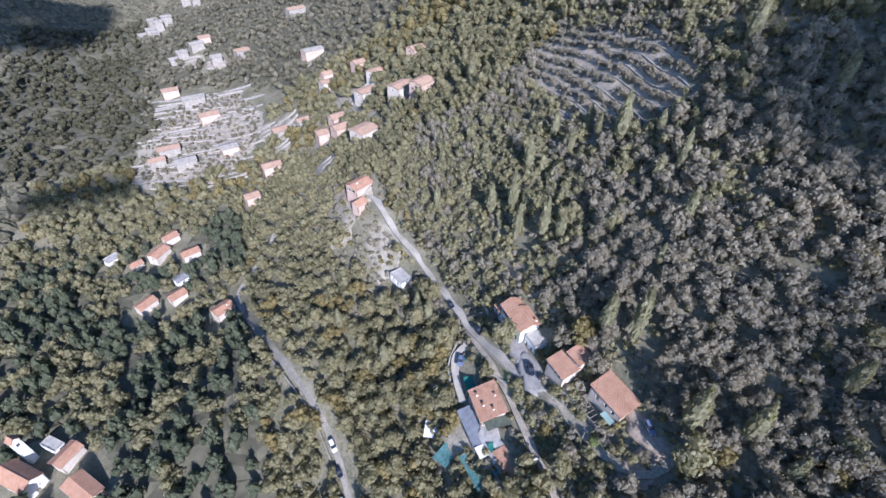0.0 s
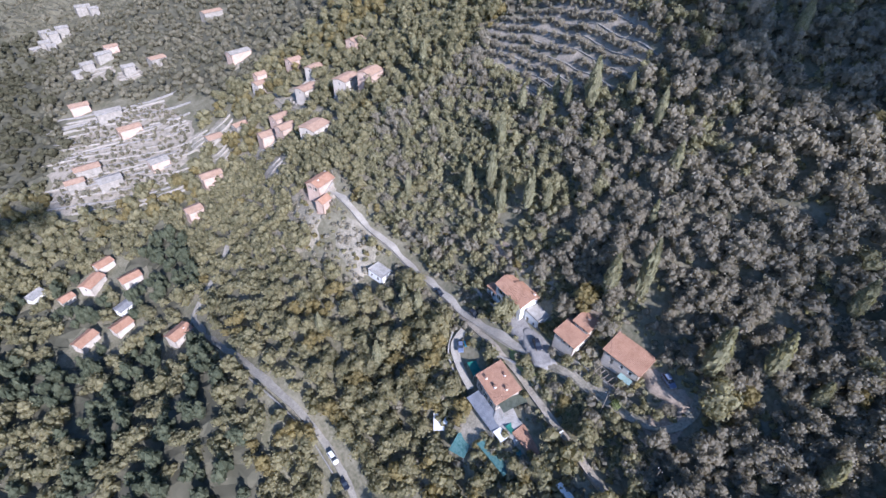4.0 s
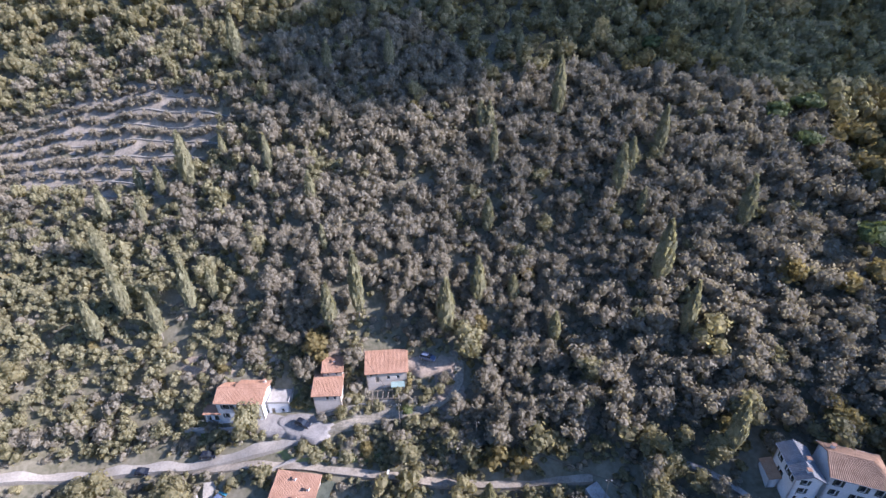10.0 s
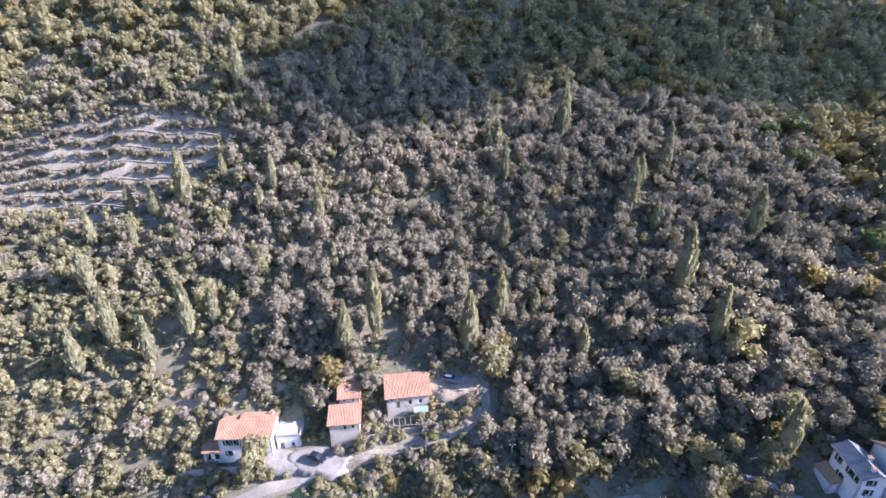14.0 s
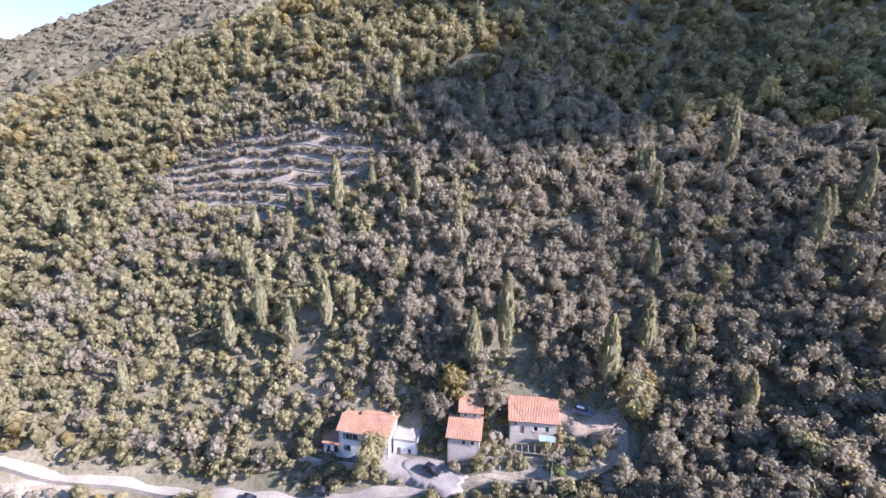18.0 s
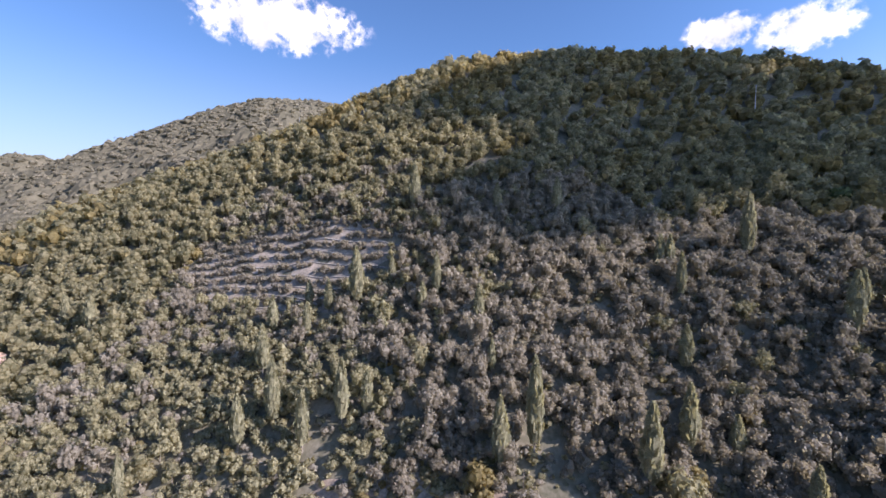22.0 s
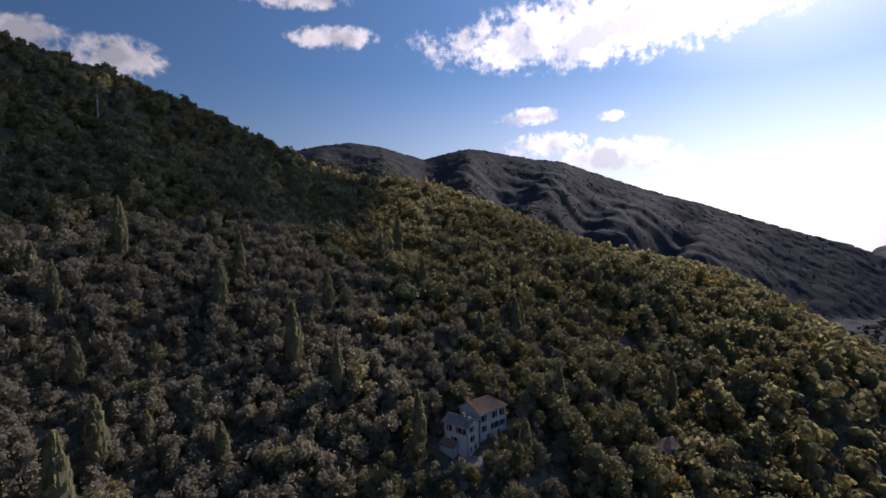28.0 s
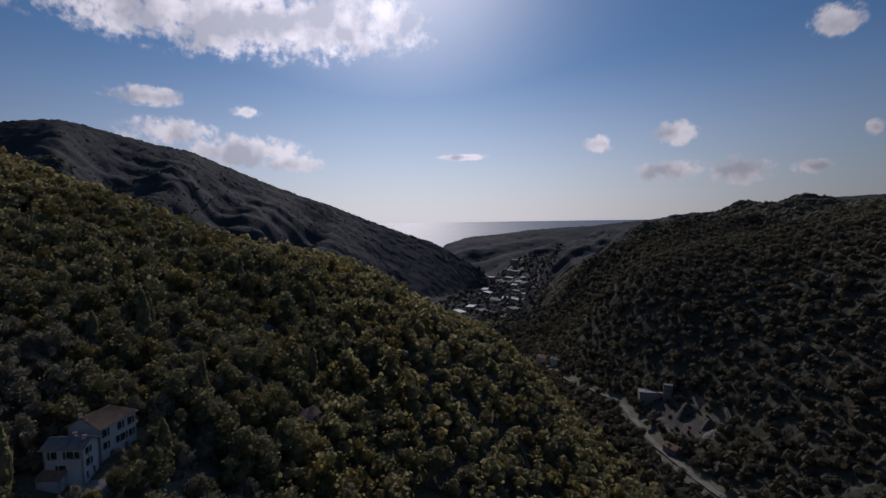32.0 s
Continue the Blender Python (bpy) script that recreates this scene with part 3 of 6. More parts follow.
def scatter(name, spots, templates, sizes, mats, label, category, seed):
    """Many trees joined into one object."""
    rng = np.random.RandomState(seed)
    out, slots = [], []
    z = ground_z(spots[:, 0], spots[:, 1])
    for (x, y), h, s in zip(spots, z, sizes):
        q, sl = templates[rng.randint(len(templates))]
        a = rng.uniform(0, math.tau)
        c, d = math.cos(a) * s, math.sin(a) * s
        rot = np.array([[c, d, 0], [-d, c, 0], [0, 0, s * rng.uniform(0.75, 1.12)]])
        out.append(q @ rot + np.array([x, y, h - 0.15]))
        slots.append(sl)
    return tagged(new(name, quads_mesh(name, np.concatenate(out), mats, np.concatenate(slots))), label, category, kind="stuff")


def spread(x0, x1, y0, y1, gap, seed, keep):
    """Places on a jittered grid where keep(x, y) holds."""
    rng = np.random.RandomState(seed)
    gx, gy = np.meshgrid(np.arange(x0, x1, gap), np.arange(y0, y1, gap), indexing="ij")
    gy = gy + (np.arange(gx.shape[0]) % 2)[:, None] * gap * 0.5
    gx = gx + rng.uniform(-0.48, 0.48, gx.shape) * gap
    gy = gy + rng.uniform(-0.48, 0.48, gy.shape) * gap
    p = np.stack([gx.ravel(), gy.ravel()], -1)
    return p[keep(p[:, 0], p[:, 1])]


ROADS = []
CLEAR = []     # round clearings (x, y, radius)


def near_line(x, y, line):
    best = np.full(len(x), 1e9)
    for (ax, ay), (bx, by) in zip(line[:-1], line[1:]):
        dx, dy = bx - ax, by - ay
        t = np.clip(((x - ax) * dx + (y - ay) * dy) / (dx * dx + dy * dy), 0, 1)
        best = np.minimum(best, np.hypot(x - ax - t * dx, y - ay - t * dy))
    return best


def free(x, y, pad=2.2):
    ok = np.ones(len(x), bool)
    for line, wide in ROADS:
        ok &= near_line(x, y, line) > wide / 2 + pad
    for cx, cy, r in CLEAR:
        ok &= np.hypot(x - cx, y - cy) > r
    return ok


# ---- unseen clouds added toward the sun to shade the slopes ----
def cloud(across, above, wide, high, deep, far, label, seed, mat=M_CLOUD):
    """An unseen lumpy cumulus that casts shade, far metres toward the sun; across is along y and above is square to
    both.
    """
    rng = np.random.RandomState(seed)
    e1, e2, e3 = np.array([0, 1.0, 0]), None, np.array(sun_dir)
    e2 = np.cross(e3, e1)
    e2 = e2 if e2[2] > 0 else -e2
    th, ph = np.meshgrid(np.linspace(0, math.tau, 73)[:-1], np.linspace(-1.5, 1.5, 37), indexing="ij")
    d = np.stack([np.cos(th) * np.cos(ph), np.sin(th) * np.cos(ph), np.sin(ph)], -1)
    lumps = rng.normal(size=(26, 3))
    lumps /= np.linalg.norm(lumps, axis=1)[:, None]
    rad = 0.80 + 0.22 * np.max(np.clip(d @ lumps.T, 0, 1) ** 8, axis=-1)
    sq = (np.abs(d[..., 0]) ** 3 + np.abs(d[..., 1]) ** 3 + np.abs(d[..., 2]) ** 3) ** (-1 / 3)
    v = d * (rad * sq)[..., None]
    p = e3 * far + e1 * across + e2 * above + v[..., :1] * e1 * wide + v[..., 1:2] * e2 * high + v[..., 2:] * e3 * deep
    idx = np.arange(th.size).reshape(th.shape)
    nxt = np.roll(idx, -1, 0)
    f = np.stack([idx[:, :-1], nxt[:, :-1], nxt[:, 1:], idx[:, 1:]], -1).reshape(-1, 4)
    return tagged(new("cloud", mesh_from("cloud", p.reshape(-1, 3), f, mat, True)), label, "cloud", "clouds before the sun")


# out of view: placed so that their shadows darken the upper hillside
cloud(286, 10, 106, 80, 50, 1500, "unseen cumulus cloud placed to shade the upper hillside", 1)
cloud(172, 2, 33, 28, 30, 1500, "small unseen cumulus cloud added to extend the hillside shade", 3)
cloud(206, -62, 46, 38, 30, 1500, "small unseen cumulus cloud added to extend the hillside shade", 5)
# made-up veils out of view, only there to dim the eastern slope
cloud(146, -66, 40, 36, 30, 1500, "unseen thin veil added to dim the eastern slope", 2, M_THIN)
cloud(92, -128, 70, 36, 30, 1500, "unseen thin veil added to dim the eastern slope", 7, M_THIN)
# two more unseen shade casters, for the western slopes
cloud(-222, 215, 72, 50, 40, 1500, "unseen cumulus cloud added to shade the far western slope", 4)
cloud(-124, 20, 42, 9, 20, 1500, "small unseen cumulus cloud added to shade the slope below the village", 6)


# ---- roads, yards and terraces ----
ROADS += [
    ([(-150, 52), (-136, 58), (-118, 61), (-106, 63.5), (-94, 66.5), (-83, 68), (-72, 69), (-62, 69.8), (-54, 70.3), (-46, 71.8), (-38, 73), (-30, 75), (-25, 76.4)], 3.0),
    ([(-55, 68.8), (-44, 69.6), (-36, 70), (-24, 69.3), (-12, 68.4), (-4, 67.8), (6, 67.2), (18, 67), (30, 67), (38, 66.5)], 1.8),
    ([(-190, 20), (-167, 6), (-162, -6), (-154, -12), (-126, -5), (-93, 6), (-72, 14), (-60, 18), (-47, 20), (-32, 21), (-15, 19), (5, 12)], 2.8),
    ([(170, -168), (208, -166), (247, -166), (286, -172), (313, -177), (360, -168), (435, -158), (468, -156), (540, -152), (640, -152), (760, -190), (888, -243), (1000, -310), (1115, -378), (1250, -440)], 4.0),
    ([(-49.5, 66.5), (-49, 62), (-44, 60.4), (-38, 59.4), (-33, 58.8)], 2.9),
    ([(38, 65.5), (40.5, 61.5), (44, 58), (48.5, 52.5)], 4.4),
    ([(53, 67.5), (57, 65.6), (61, 63.2), (64.5, 59)], 1.3),
    ([(-27, 75.9), (-23, 77), (-14, 79), (-2, 80), (6, 82.5), (10, 88), (7, 93)], 2.3),
]
CLEAR += [(-45, 81, 8), (-37, 82, 7.5), (-28, 64, 8.5), (-18, 62, 6), (-12, 62, 5), (-25, 57, 6), (-10, 88.6, 7.5), (-24, 84.5, 6), (78, 58.5, 8.5), (71, 60, 7.5), (72, 54, 5),
          (-93, 57.5, 6.5), (-140, 55, 9), (1, 90.5, 4), (-29, 77.5, 5), (-147, -19, 9), (-140, -17, 7), (-44, 64, 6), (-32, 48, 4.5), (-22, 51.5, 5), (-14, 55, 4), (3, 61, 4), (-6, 86, 4), (-2, 86, 3), (-67, 96, 4), (-16, 97, 5),
          (262, -193, 15), (242, -195, 12), (284, -191, 11), (-100, -92, 15), (-84, -76, 10), (-60, 71, 4), (-51.8, 69.5, 5), (-61, 87, 3.4), (-56, 86.5, 3.4), (-51, 86.5, 3), (-62, 83, 2.5), (-57, 83, 2.5), (-24, 71.8, 2), (-19, 71.8, 2.2), (-14, 72, 2.2), (-29, 71.8, 2), (-360, -10, 30), (-325, -40, 34), (-300, -48, 26), (-340, 14, 24), (-385, -38, 26), (-300, 0, 20), (-142, 47, 10), (-128, 52, 8), (-112, 54, 9), (-100, 50, 8), (-118, 44, 8), (162, 44, 4.5), (168, 47, 4), (190, 75, 4.5), (198, 73, 4), (120.5, 25.8, 5.5)]


def strip(name, line, wide, mat, label, category, lift=0.34, fall=1.5, kind="structure"):
    """A band of ground laid along a line, with a level top and sides that reach into the slope."""
    pts = []
    for (ax, ay), (bx, by) in zip(line[:-1], line[1:]):
        n = max(2, int(math.hypot(bx - ax, by - ay) / 1.5))
        pts += [(ax + (bx - ax) * k / n, ay + (by - ay) * k / n) for k in range(n)]
    p = np.array(pts + [line[-1]], float)
    for _ in range(6):
        p[1:-1] = (p[:-2] + 2 * p[1:-1] + p[2:]) / 4
    t = np.gradient(p, axis=0)
    t /= np.linalg.norm(t, axis=1)[:, None]
    side = np.stack([-t[:, 1], t[:, 0]], -1)
    zc = ground_z(p[:, 0], p[:, 1])
    for _ in range(4):
        zc[1:-1] = (zc[:-2] + 2 * zc[1:-1] + zc[2:]) / 4
    edge = wide / 2 * (1 + 0.07 * wobble(p[:, 0], p[:, 1], 9, 31))
    verts = []
    for k, low in ((-1, True), (-1, False), (-0.5, False), (0, False), (0.5, False), (1, False), (1, True)):
        q = p + side * (edge * k)[:, None]
        g = ground_z(q[:, 0], q[:, 1])
        verts.append(np.c_[q, np.minimum(g, zc) - fall if low else np.maximum(zc, 0.65 * zc + 0.35 * g) + lift + 0.04 * (1 - k * k)])
    m = len(verts)
    verts = np.stack(verts, 1)
    idx = np.arange(verts.shape[0] * m).reshape(-1, m)
    f = np.stack([idx[:-1, :-1], idx[1:, :-1], idx[1:, 1:], idx[:-1, 1:]], -1).reshape(-1, 4)
    return tagged(new(name, mesh_from(name, verts.reshape(-1, 3), f, mat)), label, category, kind=kind)


for (line, wide), label, mat in zip(ROADS, ("narrow pale lane of worn asphalt along the hillside", "narrow lane dropping behind the orange-roofed house", "lower hillside road of pale worn asphalt",
                                           "pale valley road beside the quarry", "worn parking strip below the lane", "sloping concrete drive at the end of the lane", "narrow concrete path to the tall white house", "dusty earth track rising past the huts"), (M_ROAD, M_TERRACE, M_TRACK, M_TRACK, M_ROAD, M_CONCRETE, M_CONCRETE, M_DRY)):
    strip("road", line, wide, mat, label, "road")


def yard(name, cx, cy, rx, ry, mat, label, lift=0.3, seed=0, flat=0.0):
    """A patch of open ground that follows the slope, with an uneven edge."""
    rings, seg = 9, 40
    rng = np.random.RandomState(seed)
    a = np.linspace(0, math.tau, seg + 1)[:-1]
    edge = 1 + 0.16 * np.sin(a * 2 + rng.uniform(0, 6)) + 0.09 * np.sin(a * 5 + rng.uniform(0, 6)) + 0.05 * rng.normal(size=seg)
    r = np.linspace(0.02, 1, rings)[:, None] * edge[None]
    x, y = cx + rx * r * np.cos(a), cy + ry * r * np.sin(a)
    z = ground_z(x, y) * (1 - flat) + gz(cx, cy) * flat + lift
    z[-1] -= 0.6 + 1.5 * flat
    idx = np.arange(x.size).reshape(x.shape)
    f = np.stack([idx[:-1], np.roll(idx[:-1], -1, 1), np.roll(idx[1:], -1, 1), idx[1:]], -1).reshape(-1, 4)[:, ::-1]
    return tagged(new(name, mesh_from(name, np.stack([x, y, z], -1).reshape(-1, 3), f, mat, True)), label, "ground", kind="structure")


yard("yard", -36, 78.4, 10.5, 3.6, M_FORECOURT, "pale concrete forecourt before the white house", 0.7, 1, 0.6)
yard("yard", -29, 77.4, 7, 3.6, M_FORECOURT, "pale concrete driveway where a car stands", 0.7, 2, 0.5)
yard("yard", -20, 61.5, 7, 4, M_CONCRETE, "pale terrace beside the orange-roofed house", 0.4, 3, 0.5)
yard("yard", 68.5, 55.6, 6.5, 3.0, M_CONCRETE, "pale terrace below the tall white house", 0.4, 4, 0.5)
yard("yard", 1, 90, 6, 3, M_SOIL, "earth parking place beside the hut", 0.5, 5, 0.5)
yard("yard", -57.5, 87.6, 9, 2.0, M_SOIL, "orange bare earth on the slope behind the white house", 0.3, 6)
yard("yard", -22, 90.8, 7.5, 1.3, M_SOIL, "bare path above the huts", 0.4, 7)
yard("yard", -108, 139, 47, 15.5, M_TERRACE, "bare pale soil of the terraces between olive rows", 0.2, 8)
yard("yard", -146, 51, 9, 6, M_SOIL, "bare pale ground round the crest house", 0.3, 9)
yard("yard", -108, 55, 16, 6, M_DRY, "open grassy slope below the lane", 0.25, 10)
yard("yard", -19, 72.3, 15, 2.2, M_GRASS, "green bank between the two lanes", 0.3, 11)
yard("yard", 258, -192, 31, 11, M_QUARRY, "dusty quarry floor in the valley", 0.3, 12)
yard("yard", -330, -28, 64, 42, M_TERRACE, "bare terraced slope under the far village", 0.4, 13)
yard("yard", -17, 54.5, 19, 4.6, M_DRY, "pale trodden ground of the kitchen garden", 0.25, 15)
yard("yard", -9, 81.5, 9, 3.2, M_DRY, "dry grass garden before the long hut", 0.3, 16)
yard("yard", -29.5, 83.5, 3.4, 3.2, M_GRASS, "small lawn between the white house and the hut", 0.3, 17)
yard("yard", 6, 86, 4.5, 6, M_SOIL, "bare earth where the lane ends beside the hut", 0.35, 18)
yard("yard", -46, 90.5, 9, 2.2, M_DRY, "dry grass behind the white house", 0.3, 19)
yard("yard", -230, 55, 62, 30, M_DRY, "dry terraced ground between the village houses", 0.3, 20)
yard("yard", -150, 40, 26, 14, M_DRY, "dry grass slope below the crest house", 0.25, 21)
yard("yard", 164, 45, 10, 5, M_DRY, "bare pale terraces on the eastern slope", 0.25, 22)
yard("yard", 193, 74, 11, 4, M_DRY, "dry grass terraces high on the eastern slope", 0.25, 23)
yard("yard", -55, 76.5, 6, 2, M_GRASS, "shaded grass below the white house", 0.3, 14)
# open pale ground between the village houses, each patch held by short terrace walls
for k, (x, y, rx, ry) in enumerate(((-292, 35, 17, 11), (-251, 81, 11, 8), (-188, 67, 11, 8), (-228, 51, 12, 8), (-337, 8, 14, 12), (-447, -10, 13, 10), (-370, 66, 16, 8), (-142.5, 55, 8, 5), (-191, 46, 11, 6), (-301, 21, 12, 8), (-464, -30, 12, 10), (-205, 93, 9, 7), (-267, 28, 10, 7))):
    yard("yard", x, y, rx, ry, M_TERRACE if k % 3 else M_DRY, "pale bare terraces between the village houses", 0.7, 40 + k, 0.25)
    CLEAR.extend([(x, y, min(rx, ry) + 1), (x - rx * 0.5, y, ry * 0.8), (x + rx * 0.5, y, ry * 0.8)])
    for side in (-0.55, 0.0, 0.5):
        strip("terrace_wall", [(x + rx * side + 1.5 * math.sin(j + k), y + ry * (j / 2.5 - 0.9)) for j in range(5)], 0.6, M_RUBBLE, "pale dry-stone terrace wall between the village houses", "stone wall", lift=1.5, fall=0.6)
strip("road", [(-299, 67), (-279, 69.5), (-259, 70.5), (-236, 74), (-205, 77), (-182, 79.5)], 2.2, M_TERRACE, "pale footpath winding through the village", "path")
CLEAR.extend((x, 66 + 0.11 * (x + 299), 2.6) for x in range(-299, -180, 5))


def terrace_wall(x0, x1, y, high, label, bow=3.0):
    line = [(x, y + bow * math.sin((x - x0) / (x1 - x0) * math.pi) + 0.4 * math.sin(x * 0.7)) for x in np.linspace(x0, x1, 12)]
    return strip("terrace_wall", line, 0.5, M_STONE, label, "stone wall", lift=high, fall=0.6)


for k in range(9):
    terrace_wall(-150 + 2.5 * k + 5 * math.sin(k * 2.1), -63 + 3 * math.sin(k * 1.7), 123.5 + 3.5 * k, 0.45, "low dry-stone terrace wall between olive rows")
for k in range(21):
    x = -396 + 6.3 * k
    y0, y1 = -70 + 9 * math.sin(k * 1.7), 10 + 14 * math.sin(k * 2.3 + 1)
    strip("terrace_wall", [(x + 0.36 * (y + 28) + 3 * math.sin((y - y0) / 22 + k), y) for y in np.linspace(y0, y1, 10)], 0.7, M_RUBBLE if k % 3 else M_FORECOURT, "pale dry-stone terrace wall under the village", "stone wall", lift=1.3, fall=0.6)
strip("retaining_wall", [(-60, 76.3), (-52, 76.2), (-46, 76.6), (-41, 76.8)], 0.5, M_CONCRETE, "pale retaining wall beside the lane", "wall", 1.6, 1.0)
strip("retaining_wall", [(-26, 79.3), (-20, 81), (-14, 82.3), (-6, 83)], 0.5, M_STONE, "stone retaining wall above the lane", "wall", 1.2, 1.0)
strip("retaining_wall", [(-52, 64), (-48, 59.2), (-42, 57.6), (-34, 57), (-30, 55)], 0.4, M_CONCRETE, "pale parapet of the parking strip", "wall", 1.0, 1.0)
strip("retaining_wall", [(-38, 67.4), (-28, 71.6), (-18, 71)], 0.35, M_CONCRETE, "low pale kerb wall along the lane", "wall", 0.9, 1.0)
strip("retaining_wall", [(-160, -8), (-150, -14), (-124, -8), (-92, 3.4), (-72, 11), (-58, 15.4), (-45, 17.4)], 0.4, M_STONE, "dark parapet along the lower road", "wall", 1.1, 1.0)


# ---- houses ----
FOOT = []      # ground that buildings cover (x, y, radius)


def wall_sheet(bm, m, length, z0, z1, holes, thick=0.35):
    """A wall along local x from 0 to length, its outer face at y = 0; holes: (x0, x1, z0, z1)."""
    xs = sorted({0.0, length, *(v for h in holes for v in h[:2])})
    zs = sorted({z0, z1, *(v for h in holes for v in h[2:4])})
    for xa, xb in zip(xs[:-1], xs[1:]):
        for za, zb in zip(zs[:-1], zs[1:]):
            cx, cz = (xa + xb) / 2, (za + zb) / 2
            if any(h[0] < cx < h[1] and h[2] < cz < h[3] for h in holes):
                continue
            for v in box(bm, xa, 0, za, xb, thick, zb):
                v.co = m @ v.co


def tile_plane(bm, a, b, c, d, pitch=0.33, bump=0.07, thick=0.16):
    """A roof plane from the eave a-b up to the top d-c, with rounded tile columns and an underside."""
    a, b, c, d = (Vector(v) for v in (a, b, c, d))
    n = max(4, int((b - a).length / pitch)) * 2
    rows = max(2, int((d - a).length / 1.6))
    up = (b - a).cross(d - a).normalized()
    if up.z < 0:
        up = -up
    grid = []
    for j in range(rows + 1):
        t = j / rows
        lo, hi = a.lerp(d, t), b.lerp(c, t)
        grid.append([bm.verts.new(lo.lerp(hi, i / n) + up * (bump * (i % 2) + 0.03 * ((j * 7 + i // 2 * 3) % 3))) for i in range(n + 1)])
    for r0, r1 in zip(grid[:-1], grid[1:]):
        for i in range(n):
            bm.faces.new((r0[i], r0[i + 1], r1[i + 1], r1[i]))
    low = [bm.verts.new(v - up * thick) for v in (a, b, c, d)]
    top = [bm.verts.new(v) for v in (a, b, c, d)]
    bm.faces.new(low[::-1])
    for i in range(4):
        bm.faces.new((low[i], low[(i + 1) % 4], top[(i + 1) % 4], top[i]))


def opening(parent, m, x0, x1, z0, z1, kind):
    """A window with frame, pane, sill and shutters, or a door, in a hole of a wall."""
    w, h = x1 - x0, z1 - z0
    if kind == "gap":
        return
    bm = bmesh.new()
    for c in ((x0, 0.1, z0, x0 + 0.08, 0.2, z1), (x1 - 0.08, 0.1, z0, x1, 0.2, z1), (x0 + 0.08, 0.1, z1 - 0.08, x1 - 0.08, 0.2, z1), (x0 + 0.08, 0.1, z0, x1 - 0.08, 0.2, z0 + 0.08)):
        box(bm, *c)
    bm.transform(m)
    win = part("door" if kind == "door" else "window", bm, M_TIMBER if kind == "door" else M_WHITE, parent)
    bm = bmesh.new()
    box(bm, x0 + 0.08, 0.13, z0 + 0.08, x1 - 0.08, 0.17, z1 - 0.08)
    bm.transform(m)
    part("leaf" if kind == "door" else "pane", bm, M_TIMBER if kind == "door" else M_GLASS, win)
    if kind != "door":
        bm = bmesh.new()
        box(bm, x0 - 0.08, -0.1, z0 - 0.08, x1 + 0.08, 0.1, z0)
        bm.transform(m)
        part("sill", bm, M_CONCRETE, win)
    if kind == "shutter":
        for xa in (x0 - w / 2 - 0.02, x1 + 0.02):
            bm = bmesh.new()
            box(bm, xa, -0.07, z0, xa + w / 2, -0.015, z1)
            for k in range(5):
                zz = z0 + h * (k + 0.5) / 5
                box(bm, xa + 0.05, -0.1, zz - 0.08, xa + w / 2 - 0.05, -0.07, zz + 0.08)
            bm.transform(m)
            part("shutter", bm, M_WOOD, win, "dark green slatted shutter")


def chimney(parent, x, y, z, h=1.0, mat=None):
    bm = bmesh.new()
    box(bm, x - 0.28, y - 0.28, z - 0.6, x + 0.28, y + 0.28, z + h)
    ch = part("chimney", bm, mat or M_WHITE, parent)
    bm = bmesh.new()
    box(bm, x - 0.4, y - 0.4, z + h + 0.12, x + 0.4, y + 0.4, z + h + 0.22)
    for sx in (-0.24, 0.14):
        box(bm, x + sx, y - 0.24, z + h, x + sx + 0.1, y + 0.24, z + h + 0.12)
    part("cap", bm, M_TILE, ch)


